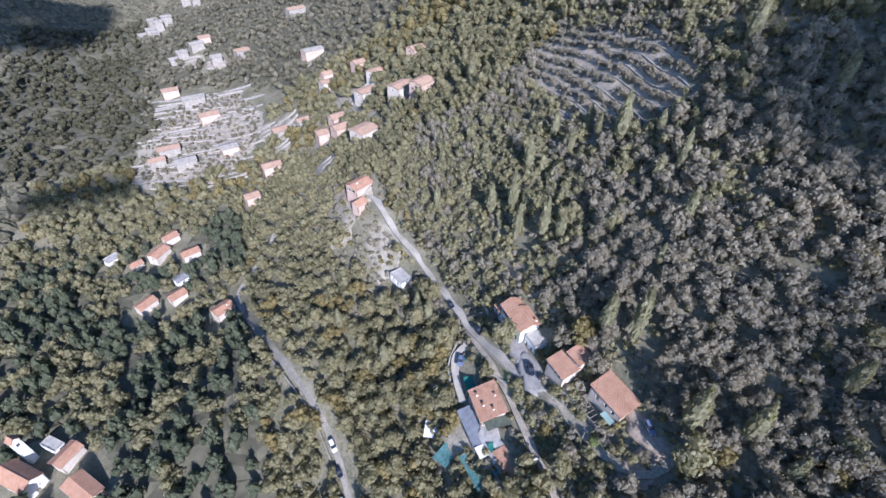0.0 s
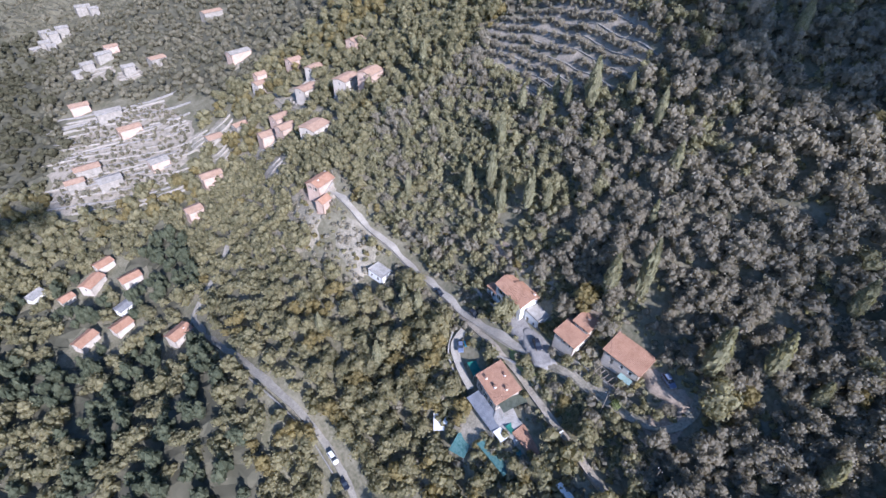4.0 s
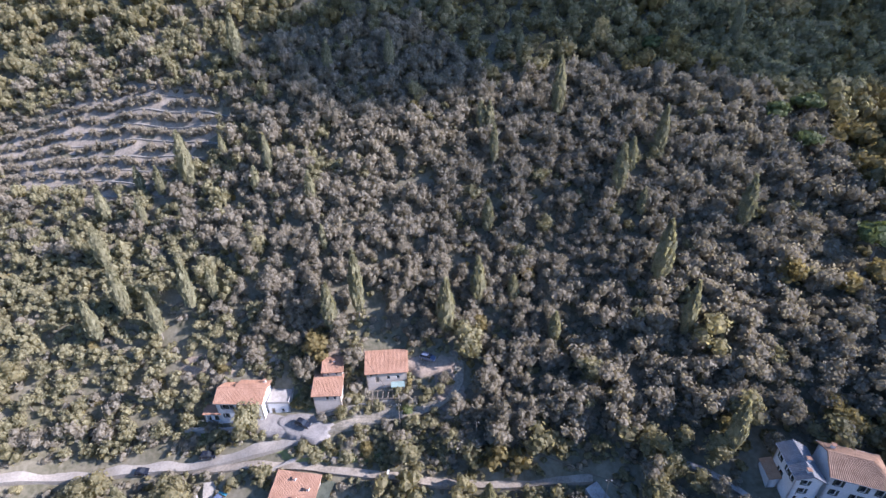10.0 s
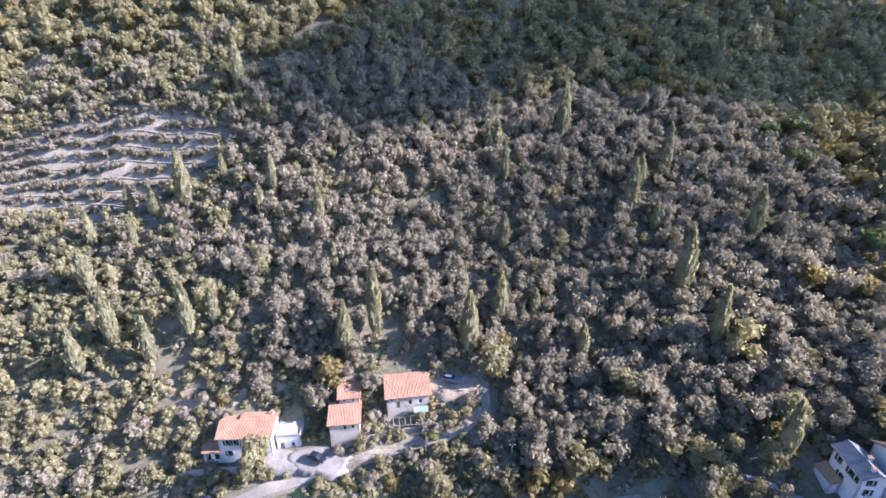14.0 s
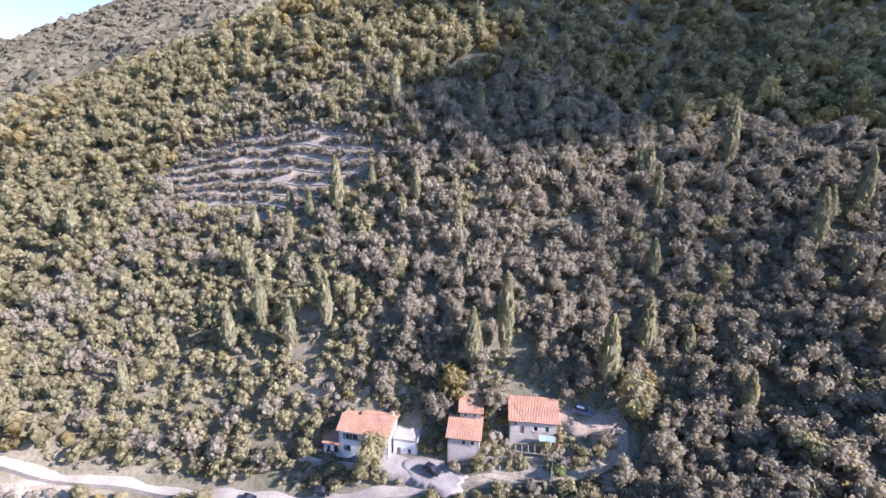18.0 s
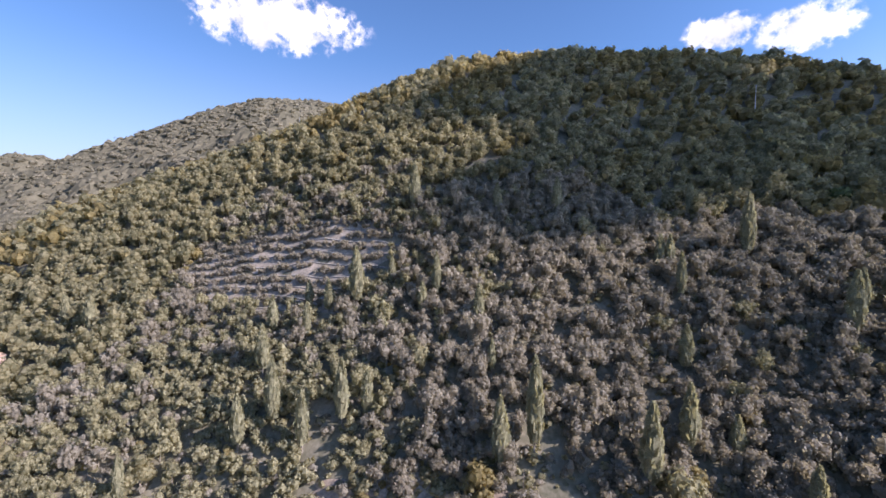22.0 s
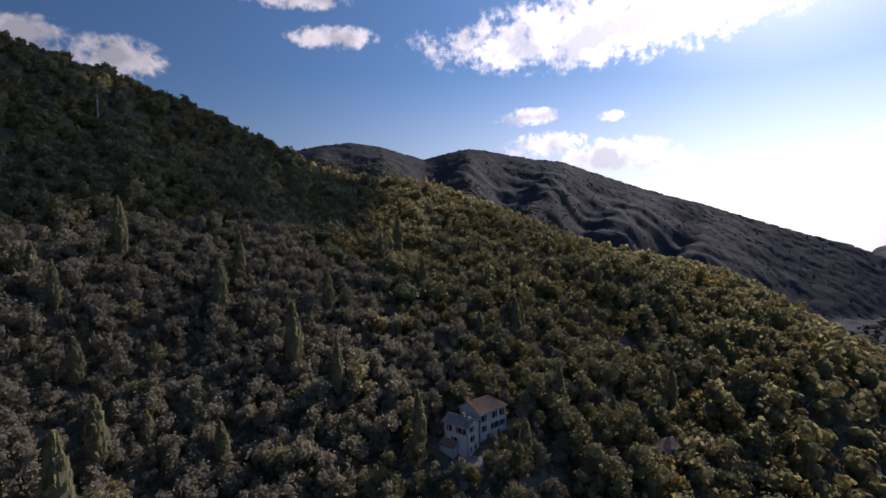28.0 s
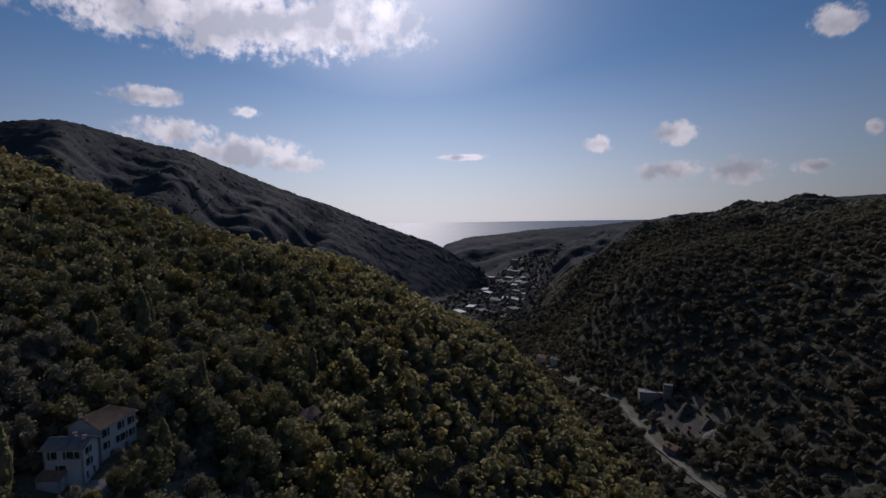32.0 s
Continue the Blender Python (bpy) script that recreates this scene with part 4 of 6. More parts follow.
def building(name, x, y, z, turn, w, d, h, label, roof="gable", rise=1.4, wall=None, tile=None, openings=(), chimneys=(), deep=4.0, eave=0.45, category="house", group="", back=0.0):
    """A house on a plinth. Local x runs along the front, local y to the back; z is the ground at the front. openings: (side, x0, x1, z0, z1, kind)."""
    wall, tile = wall or M_WHITE, tile or M_TILE
    t = thing(name, pose(x, y, z, 0, 0, turn), label, category, group)
    FOOT.append((x, y, math.hypot(w, d) * 0.44))
    sides = {"front": (pose(-w / 2, -d / 2, 0), w), "back": (pose(w / 2, d / 2, 0, 0, 0, 180), w), "left": (pose(-w / 2, d / 2, 0, 0, 0, -90), d), "right": (pose(w / 2, -d / 2, 0, 0, 0, 90), d)}
    hs = {"front": h, "back": h + back, "left": h, "right": h}
    bm = bmesh.new()
    for side, (m, length) in sides.items():
        wall_sheet(bm, m, length, -deep, hs[side], [o[1:5] for o in openings if o[0] == side])
    if roof in ("gable", "hip_right", "cross"):
        ends = [(-w / 2, 1), (w / 2, -1)] if roof == "gable" else [(-w / 2, 1)]
        for ex, s in ends:
            v = [bm.verts.new(p) for p in ((ex, -d / 2, h), (ex, d / 2, h), (ex, 0, h + rise), (ex + s * 0.35, -d / 2, h), (ex + s * 0.35, d / 2, h), (ex + s * 0.35, 0, h + rise))]
            for f in ((0, 1, 2), (5, 4, 3), (0, 2, 5, 3), (1, 4, 5, 2), (0, 3, 4, 1)):
                bm.faces.new([v[i] for i in f])
    if roof == "mono":
        for ex, s in ((-w / 2, 1), (w / 2, -1)):
            v = [bm.verts.new(p) for p in ((ex, -d / 2, h), (ex, d / 2, h), (ex, d / 2, h + back), (ex + s * 0.35, -d / 2, h), (ex + s * 0.35, d / 2, h), (ex + s * 0.35, d / 2, h + back))]
            for f in ((0, 1, 2), (5, 4, 3), (0, 2, 5, 3), (1, 4, 5, 2), (0, 3, 4, 1)):
                bm.faces.new([v[i] for i in f])
    bmesh.ops.remove_doubles(bm, verts=bm.verts, dist=0.001)
    part("wall", bm, wall, t)
    bm = bmesh.new()
    e, drop = eave, eave * (rise / (d / 2) if roof != "mono" else back / d)
    lift = 0.14
    x0, x1, y0, y1, zl = -w / 2 - e, w / 2 + e, -d / 2 - e, d / 2 + e, h - drop + lift
    if roof == "gable":
        tile_plane(bm, (x0, y0, zl), (x1, y0, zl), (x1, 0, h + rise + lift), (x0, 0, h + rise + lift))
        tile_plane(bm, (x1, y1, zl), (x0, y1, zl), (x0, 0, h + rise + lift), (x1, 0, h + rise + lift))
        ridge = (x0, x1)
    elif roof == "hip_right":
        r1 = w / 2 - d * 0.36
        tile_plane(bm, (x0, y0, zl), (x1, y0, zl), (r1, 0, h + rise + lift), (x0, 0, h + rise + lift))
        tile_plane(bm, (x1, y1, zl), (x0, y1, zl), (x0, 0, h + rise + lift), (r1, 0, h + rise + lift))
        tile_plane(bm, (x1, y0, zl), (x1, y1, zl), (r1, 0.05, h + rise + lift), (r1, -0.05, h + rise + lift))
        ridge = (x0, r1)
    elif roof == "mono":
        tile_plane(bm, (x0, y0, zl), (x1, y0, zl), (x1, y1, h + back + drop + lift), (x0, y1, h + back + drop + lift))
        ridge = None
    else:
        box(bm, -w / 2 - 0.05, -d / 2 - 0.05, h, w / 2 + 0.05, d / 2 + 0.05, h + 0.15)
        for c in ((-w / 2, -d / 2, w / 2, -d / 2 + 0.2), (-w / 2, d / 2 - 0.2, w / 2, d / 2), (-w / 2, -d / 2 + 0.2, -w / 2 + 0.2, d / 2 - 0.2), (w / 2 - 0.2, -d / 2 + 0.2, w / 2, d / 2 - 0.2)):
            box(bm, c[0], c[1], h + 0.15, c[2], c[3], h + 0.5)
        ridge = None
    top = part("roof", bm, tile, t)
    if ridge:
        bm = bmesh.new()
        n = max(3, int((ridge[1] - ridge[0]) / 0.5))
        rows = []
        for k in range(2 * n + 1):
            xa = ridge[0] + (ridge[1] - ridge[0]) * k / (2 * n)
            s, q = 0.15 + 0.03 * (k % 2), h + rise + lift
            rows.append([bm.verts.new(p) for p in ((xa, -s, q - 0.06), (xa, -s * 0.6, q + 0.1), (xa, s * 0.6, q + 0.1), (xa, s, q - 0.06))])
        for r0, r1 in zip(rows[:-1], rows[1:]):
            for i in range(4):
                bm.faces.new((r0[i], r1[i], r1[(i + 1) % 4], r0[(i + 1) % 4]))
        part("ridge", bm, tile, top)
        for yy in (y0 - 0.06, y1 - 0.06):
            bm = bmesh.new()
            box(bm, x0, yy, zl - 0.1, x1, yy + 0.12, zl + 0.02)
            part("gutter", bm, M_METAL, top)
    for side, xa, xb, za, zb, kind in openings:
        opening(t, sides[side][0], xa, xb, za, zb, kind)
    for c in chimneys:
        chimney(t, *c)
    return t


def row(side, xs, w, z0, z1, kind):
    return [(side, x - w / 2, x + w / 2, z0, z1, kind) for x in xs]


# the white house with a side terrace
building("farmhouse", -45.2, 81.6, -86.4, 2, 11.4, 6.4, 6.2, "two-storey white house with a terracotta tiled roof beside the lane", rise=1.6,
         openings=row("front", (1.9, 3.6), 0.8, 4.0, 5.4, "shutter") + row("front", (7.2, 9.4), 0.7, 4.3, 5.3, "window") + row("front", (1.9,), 0.8, 1.0, 2.4, "shutter") + row("front", (7.4,), 0.9, 0.9, 2.5, "shutter")
         + row("front", (9.6,), 1.0, 0.2, 2.3, "door") + row("right", (3.0,), 0.8, 4.0, 5.3, "window") + row("left", (3.0,), 0.8, 4.0, 5.3, "window"), chimneys=((4.9, 2.4, 7.2, 0.9),))
building("raised_roof_wing", -43.0, 82.6, -86.4, 2, 7.2, 4.6, 7.0, "raised terracotta roof on the back of the white house", rise=1.0, deep=0.5, category="house wing")
building("terrace_annexe", -36.4, 83.4, -86.0, 4, 5.4, 6.0, 3.9, "flat-roofed white annexe with a walled roof terrace", roof="flat", tile=M_CONCRETE, category="annexe",
         openings=row("front", (1.2,), 0.9, 0.2, 2.2, "door") + row("front", (3.6,), 0.8, 1.0, 2.1, "window") + row("right", (3.0,), 0.8, 1.0, 2.1, "window"))
building("porch", -52.6, 79.4, -86.8, 4, 4.0, 2.8, 2.6, "low porch with a small orange tiled roof", roof="mono", back=0.8, eave=0.3, category="porch", openings=row("front", (1.0, 2.9), 1.2, 0.1, 2.1, "gap"))
# the orange-roofed house below the lane
building("orange_roofed_house", -27.6, 63.3, -96.6, -4, 9.8, 7.2, 4.8, "house with a broad orange tiled roof between two lanes", roof="mono", back=2.0, wall=M_CREAM,
         openings=row("front", (2.0, 4.8, 7.6), 1.0, 1.2, 2.6, "shutter") + row("left", (2.0, 5.0), 0.9, 1.2, 2.5, "window") + row("front", (2.4, 7.0), 0.8, 3.4, 4.3, "window"),
         chimneys=((-2.6, -2.2, 5.5, 0.6), (1.0, -1.6, 5.6, 0.7), (3.2, 0.6, 6.2, 0.6), (-0.6, 2.4, 6.6, 0.5)))
building("garden_house", -11.6, 62.3, -97.4, 4, 7.2, 4.6, 2.6, "low outbuilding with an orange-brown tiled roof", roof="mono", back=0.9, tile=M_TILE, wall=M_CREAM, category="outbuilding",
         openings=row("front", (1.6, 4.6), 0.9, 0.9, 2.0, "window"))
# the hut row above the lane
building("stone_hut", -9.9, 88.7, -79.0, 8.5, 10.0, 5.6, 3.4, "long pale hut with a terracotta roof shaded by a tree", roof="mono", back=1.7, wall=M_CREAM,
         openings=row("front", (2.6,), 0.9, 0.2, 2.1, "door") + row("front", (1.2,), 0.6, 2.3, 2.9, "window") + row("front", (5.4, 7.8), 0.9, 1.0, 2.2, "window"))
building("small_hut", -23.7, 82.9, -81.0, 6, 6.6, 4.9, 2.5, "small hut with a terracotta roof above the lane", roof="mono", back=1.4, wall=M_CREAM, category="hut",
         openings=row("front", (3.4, 5.2), 0.8, 0.9, 1.9, "window"))
building("small_hut", -23.2, 87.0, -78.6, 8, 4.6, 3.6, 3.2, "small square hut with a terracotta roof and a chimney hole", roof="mono", back=0.9, wall=M_CREAM, category="hut",
         openings=row("front", (1.2, 3.2), 0.7, 1.9, 2.7, "window"), chimneys=((0.2, 1.0, 3.9, 0.4),))
building("flat_roofed_box", -92.8, 57.6, -102.2, 18, 7.6, 5.2, 2.7, "low building with a flat white roof on the slope", roof="flat", tile=M_CONCRETE, category="outbuilding", openings=row("front", (2.0, 5.2), 1.0, 0.6, 2.0, "window"))
# the tall house with the hipped roof
building("manor_house", 80.1, 59.5, -75.3, -16, 8.9, 7.2, 7.6, "tall white house with green shutters and a hipped brown roof", roof="hip_right", rise=1.9, tile=M_OLDTILE, deep=3,
         openings=row("front", (1.4, 5.0, 7.5), 0.8, 5.4, 6.9, "shutter") + row("front", (1.4, 4.4, 5.8, 7.6), 0.7, 2.9, 4.3, "shutter") + row("front", (2.6, 6.2), 1.0, 0.1, 2.1, "door")
         + row("right", (2.2, 5.2), 0.8, 5.4, 6.8, "shutter") + row("right", (2.2, 5.2), 0.8, 2.9, 4.3, "shutter"), chimneys=((-3.4, 1.6, 8.8, 0.9),))
building("manor_annexe", 72.0, 60.7, -75.6, -95, 7.0, 4.3, 6.6, "white annexe with a grey gabled roof beside the tall house", rise=1.1, tile=M_GREYTILE, deep=3, category="house wing",
         openings=row("front", (1.6, 4.4), 0.8, 4.6, 6.0, "shutter") + row("front", (3.0,), 0.9, 1.6, 3.4, "shutter") + row("front", (5.8,), 0.7, 4.6, 5.9, "shutter")
         + row("right", (1.6,), 0.8, 5.0, 6.2, "shutter") + row("right", (1.7,), 0.8, 2.7, 4.0, "shutter") + row("right", (1.2, 3.0), 0.7, 0.4, 1.7, "window"), chimneys=((2.8, -0.4, 7.4, 0.7), (0.4, 0.6, 7.4, 0.8)))
building("lean_to", 69.0, 62.6, -76.6, -95, 4.2, 1.7, 2.6, "low lean-to with a pinkish roof against the annexe", roof="mono", back=0.7, tile=M_OLDTILE, category="annexe", eave=0.2)
# the house on the crest, and the one by the lower road
building("crest_house", -142, 54, -91.0, -62, 9.5, 7.0, 4.6, "salmon house with a terracotta roof on the crest", wall=M_PINK, openings=row("front", (2, 4.8, 7.4), 0.9, 2.6, 3.9, "shutter") + row("right", (2, 5), 0.9, 2.6, 3.9, "shutter"), chimneys=((2, 1, 5.6, 0.8),))
building("crest_annexe", -133, 51.5, -92.5, -60, 5.0, 4.0, 2.6, "small terracotta-roofed shed below the crest house", wall=M_PINK, category="shed")
building("roadside_house", -147.6, -18.5, -150.8, -58, 9.2, 6.6, 4.4, "white house with a bright orange roof beside the lower road", wall=M_CREAM,
         openings=row("front", (1.8, 4.4, 7.2), 0.9, 2.4, 3.7, "shutter") + row("front", (4.4,), 1.0, 0.1, 2.0, "door"), chimneys=((-2, 1.2, 5.4, 0.7),))


building("hillside_cottage", 120.5, 25.8, gz(120.5, 25.8) + 0.3, -40, 6.4, 5.0, 3.0, "small cottage with a faded reddish roof among trees", tile=M_OLDTILE, wall=M_CREAM, rise=1.5, category="cottage",
         openings=row("front", (1.6, 4.6), 0.8, 1.0, 2.2, "window") + row("left", (2.4,), 0.9, 0.2, 2.1, "door"))


# ---- canopies and nets round the orange-roofed house ----
def canopy(name, x, y, z, turn, w, d, h, mat, label, sag=0.0, tilt=0.0, ribs=0.0, arch=0.0):
    """A sheet on four posts; ribs gives it corrugations, arch a curve."""
    t = thing(name, pose(x, y, z, 0, 0, turn), label, "canopy")
    bm = bmesh.new()
    nx, ny = max(8, int(w / 0.22)) if ribs else 14, 10
    for s, flip in ((0, False), (-0.05, True)):
        g = []
        for j in range(ny + 1):
            v = j / ny - 0.5
            g.append([bm.verts.new((w * (i / nx - 0.5), d * v, h + s + tilt * v + ribs * (i % 2) - sag * math.cos((i / nx - 0.5) * math.pi) * math.cos(v * math.pi) + arch * math.cos(v * math.pi))) for i in range(nx + 1)])
        for r0, r1 in zip(g[:-1], g[1:]):
            for i in range(nx):
                f = (r0[i], r0[i + 1], r1[i + 1], r1[i])
                bm.faces.new(f[::-1] if flip else f)
    part("sheet", bm, mat, t)
    for sx in (-1, 1):
        for sy in (-1, 1):
            bm = bmesh.new()
            px, py = sx * (w / 2 - 0.15), sy * (d / 2 - 0.15)
            box(bm, px - 0.05, py - 0.05, -2.5, px + 0.05, py + 0.05, h + tilt * sy * 0.5 - 0.08)
            part("post", bm, M_METAL, t)
    return t


canopy("corrugated_canopy", -24.6, 57.5, -99.0, 1, 12.2, 4.2, 3.0, M_SHEET, "long dark grey corrugated sheet roof on posts", tilt=0.5, ribs=0.03)
canopy("awning", -21.0, 63.6, -97.0, -4, 2.9, 7.6, 5.0, M_DARKTARP, "dark green curved awning against the house wall", arch=0.5)
canopy("green_tarp", -16.5, 60.5, -97.6, 4, 2.6, 3.2, 2.9, M_GREENTARP, "bright green tarpaulin stretched over a terrace", sag=0.2)
canopy("white_canopy", -16.9, 57.4, -98.2, 2, 3.4, 3.4, 2.4, M_WHITE, "white fabric canopy on thin posts", sag=0.15)
canopy("shade_net", -36.2, 63.6, -97.0, -12, 5.0, 6.4, 2.4, M_GREENTARP, "dark green shade net beside the parking strip", sag=0.3, tilt=-0.6)
canopy("teal_net", -9.2, 60.0, -98.4, 10, 4.6, 4.4, 2.2, M_TEALNET, "teal crop net over a garden plot", sag=0.4)
canopy("teal_net", -14.5, 54.4, -101.4, 6, 10.5, 4.6, 1.6, M_TEALNET, "torn teal net over a kitchen garden", sag=0.4)
canopy("long_net", -24.0, 51.0, -105.0, 30, 4.6, 10.5, 1.4, M_TEALNET, "long dark teal netting strip over vegetable beds", sag=0.3)
canopy("blue_tarp", -45.6, 65.4, -96.0, -20, 3.0, 2.4, 1.4, M_BLUE, "crumpled blue tarpaulin over stored goods", sag=0.3)
canopy("white_sheet", -33.0, 48.0, -108.0, 60, 3.2, 5.4, 1.8, M_WHITE, "white plastic sheet roof in the garden", sag=0.2)
canopy("white_sheet", -31.0, 50.2, -106.8, 30, 3.2, 2.6, 1.8, M_WHITE, "white plastic sheet roof over a woodpile", sag=0.15)
canopy("white_sheet", 3.2, 61.0, -95.5, 3, 5.2, 1.8, 1.5, M_WHITE, "narrow white sheet roof under the lane", sag=0.1)
canopy("porch_awning", -6.6, 85.0, -80.6, 8.5, 3.4, 1.6, 2.1, M_MINT, "pale mint awning over the door of the long hut", sag=0.1, tilt=0.3)


def pergola_beams(x, y, z, turn, w, d, h):
    t = thing("timber_pergola", pose(x, y, z, 0, 0, turn), "bare timber pergola in front of the long hut", "pergola")
    for k in range(6):
        bm = bmesh.new()
        box(bm, -w / 2 + w * k / 5 - 0.06, -d / 2, h, -w / 2 + w * k / 5 + 0.06, d / 2, h + 0.12)
        part("beam", bm, M_TIMBER, t)
    for sx in (-1, 1):
        for sy in (-1, 1):
            bm = bmesh.new()
            box(bm, sx * w / 2 - 0.07, sy * d / 2 - 0.07, -2, sx * w / 2 + 0.07, sy * d / 2 + 0.07, h)
            part("post", bm, M_TIMBER, t)
    for sy in (-1, 1):
        bm = bmesh.new()
        box(bm, -w / 2 - 0.3, sy * d / 2 - 0.05, h + 0.12, w / 2 + 0.3, sy * d / 2 + 0.05, h + 0.24)
        part("rail", bm, M_TIMBER, t)


pergola_beams(-9.5, 83.0, -82.6, 6, 6.5, 2.6, 2.3)


# ---- vehicles ----
def car_body(bm, length, wide, low, belt, top, nose, boot):
    """Lofted side profile: a row of sections across the car."""
    h = length / 2
    prof = [(-h, low + 0.15, belt - 0.22), (-h + 0.12, low, belt - 0.08), (-h + boot, low, belt), (-h + boot + 0.05, low, belt + 0.02), (h - nose, low, belt), (h - 0.35, low, belt - 0.14), (h - 0.08, low, belt - 0.22), (h, low + 0.14, belt - 0.34)]
    rings = []
    for i, (x, z0, z1) in enumerate(prof):
        s = wide / 2 * (0.86 if i in (0, len(prof) - 1) else 0.95 if i in (1, len(prof) - 2) else 1.0)
        rings.append([bm.verts.new(p) for p in ((x, -s * 0.94, z0), (x, -s, (z0 + z1) / 2), (x, -s * 0.95, z1), (x, s * 0.95, z1), (x, s, (z0 + z1) / 2), (x, s * 0.94, z0))])
    for a, b in zip(rings[:-1], rings[1:]):
        for k in range(6):
            bm.faces.new((a[k], a[(k + 1) % 6], b[(k + 1) % 6], b[k]))
    bm.faces.new(rings[0][::-1])
    bm.faces.new(rings[-1])


def wedge(bm, x0, x1, x2, x3, y0, y1, z0, z1):
    """A cabin: long at the belt (x0 to x3), short at the roof (x1 to x2)."""
    v = [bm.verts.new(p) for p in ((x0, -y0, z0), (x3, -y0, z0), (x3, y0, z0), (x0, y0, z0), (x1, -y1, z1), (x2, -y1, z1), (x2, y1, z1), (x1, y1, z1))]
    for f in ((3, 2, 1, 0), (4, 5, 6, 7), (0, 1, 5, 4), (1, 2, 6, 5), (2, 3, 7, 6), (3, 0, 4, 7)):
        bm.faces.new([v[i] for i in f])


def disc(bm, x, y, z, r, w, n=14):
    a = [math.tau * k / n for k in range(n)]
    lo = [bm.verts.new((x + r * math.cos(t), y - w / 2, z + r * math.sin(t))) for t in a]
    hi = [bm.verts.new((x + r * math.cos(t), y + w / 2, z + r * math.sin(t))) for t in a]
    bm.faces.new(lo)
    bm.faces.new(hi[::-1])
    for k in range(n):
        bm.faces.new((lo[k], hi[k], hi[(k + 1) % n], lo[(k + 1) % n]))


def car(x, y, turn, paint, label, length=4.1, tall=1.5, van=False, lift=0.75):
    z = gz(x, y) + lift
    t = thing("car", pose(x, y, z, 0, 0, turn), label, "car", "parked cars")
    wide, belt = 1.72, 0.92
    bm = bmesh.new()
    car_body(bm, length, wide, 0.22, belt, tall, 1.15, 0.35 if not van else 0.1)
    part("body", bm, paint, t)
    h = length / 2
    bm = bmesh.new()
    wedge(bm, -h + 0.2, -h + 0.65, h - 1.95, h - 1.15, wide / 2 * 0.93, wide / 2 * 0.76, belt - 0.01, tall - 0.05)
    cabin = part("cabin_glass", bm, M_GLASS, t)
    bm = bmesh.new()
    wedge(bm, -h + 0.6, -h + 0.75, h - 2.05, h - 1.9, wide / 2 * 0.78, wide / 2 * 0.72, tall - 0.07, tall)
    part("roof", bm, paint, t)
    for sx in (-h + 0.8, h - 0.8):
        for sy in (-1, 1):
            bm = bmesh.new()
            disc(bm, sx, sy * (wide / 2 - 0.1), 0.31, 0.31, 0.2)
            wheel = part("wheel", bm, M_RUBBER, t)
            bm = bmesh.new()
            disc(bm, sx, sy * (wide / 2 - 0.02), 0.31, 0.19, 0.06)
            part("rim", bm, M_METAL, wheel)
    for sy in (-1, 1):
        bm = bmesh.new()
        box(bm, h - 0.12, sy * 0.62 - 0.17, 0.55, h + 0.01, sy * 0.62 + 0.17, 0.7)
        part("headlight", bm, M_METAL, t)
        bm = bmesh.new()
        box(bm, h - 1.55, sy * 0.93 - 0.08, belt + 0.02, h - 1.4, sy * 0.93 + 0.08, belt + 0.16)
        part("mirror", bm, paint, t)
    return t


car(-29.2, 77.2, -20, M_CARDARK, "dark hatchback parked on the pale driveway", lift=1.1)
car(0.4, 90.6, -18, M_CARBLUE, "grey-blue car parked beside the long hut", lift=0.9)
car(-51.8, 71.4, 8, M_CARDARK, "dark car parked at the edge of the lane", lift=0.7)
car(-67.5, 68.2, 5, M_CARDARK, "small dark car in the shade beside the lane", 3.6, lift=0.7)
car(-45.4, 62.6, -28, M_CARBLUE, "blue car parked on the concrete strip", lift=0.7)
car(-48.5, 19.0, 10, M_CARWHITE, "white van parked on the lower road", 4.8, 1.9, True, 0.75)
car(-40.0, 19.2, 8, M_CARDARK, "dark car parked on the lower road", lift=0.75)
car(-31.0, 18.4, 20, M_CARWHITE, "white car parked below the lower road", lift=0.75)
car(64.5, 67.5, 30, M_CARDARK, "dark car under the trees by the tall house", lift=0.6)


# ---- poles and cables ----
def pole(name, x, y, h, label, mat, arm=True, thick=0.11, lamp=False):
    z = gz(x, y)
    t = thing(name, pose(x, y, z), label, "pole")
    bm = bmesh.new()
    a = [math.tau * k / 8 for k in range(8)]
    lo = [bm.verts.new((thick * math.cos(q), thick * math.sin(q), -1)) for q in a]
    hi = [bm.verts.new((thick * 0.6 * math.cos(q), thick * 0.6 * math.sin(q), h)) for q in a]
    bm.faces.new(hi)
    for k in range(8):
        bm.faces.new((lo[k], lo[(k + 1) % 8], hi[(k + 1) % 8], hi[k]))
    part("shaft", bm, mat, t)
    if arm:
        bm = bmesh.new()
        box(bm, -0.6, -0.05, h - 0.35, 0.6, 0.05, h - 0.25)
        bar = part("crossarm", bm, M_TIMBER, t)
        for k in (-0.5, 0, 0.5):
            bm = bmesh.new()
            box(bm, k - 0.05, -0.05, h - 0.25, k + 0.05, 0.05, h - 0.07)
            part("insulator", bm, M_WHITE, bar)
    if lamp:
        bm = bmesh.new()
        box(bm, -0.15, -0.9, h - 0.1, 0.15, 0.1, h + 0.05)
        part("lamp_head", bm, M_WHITE, t)
    return Vector((x, y, z + h - 0.1))


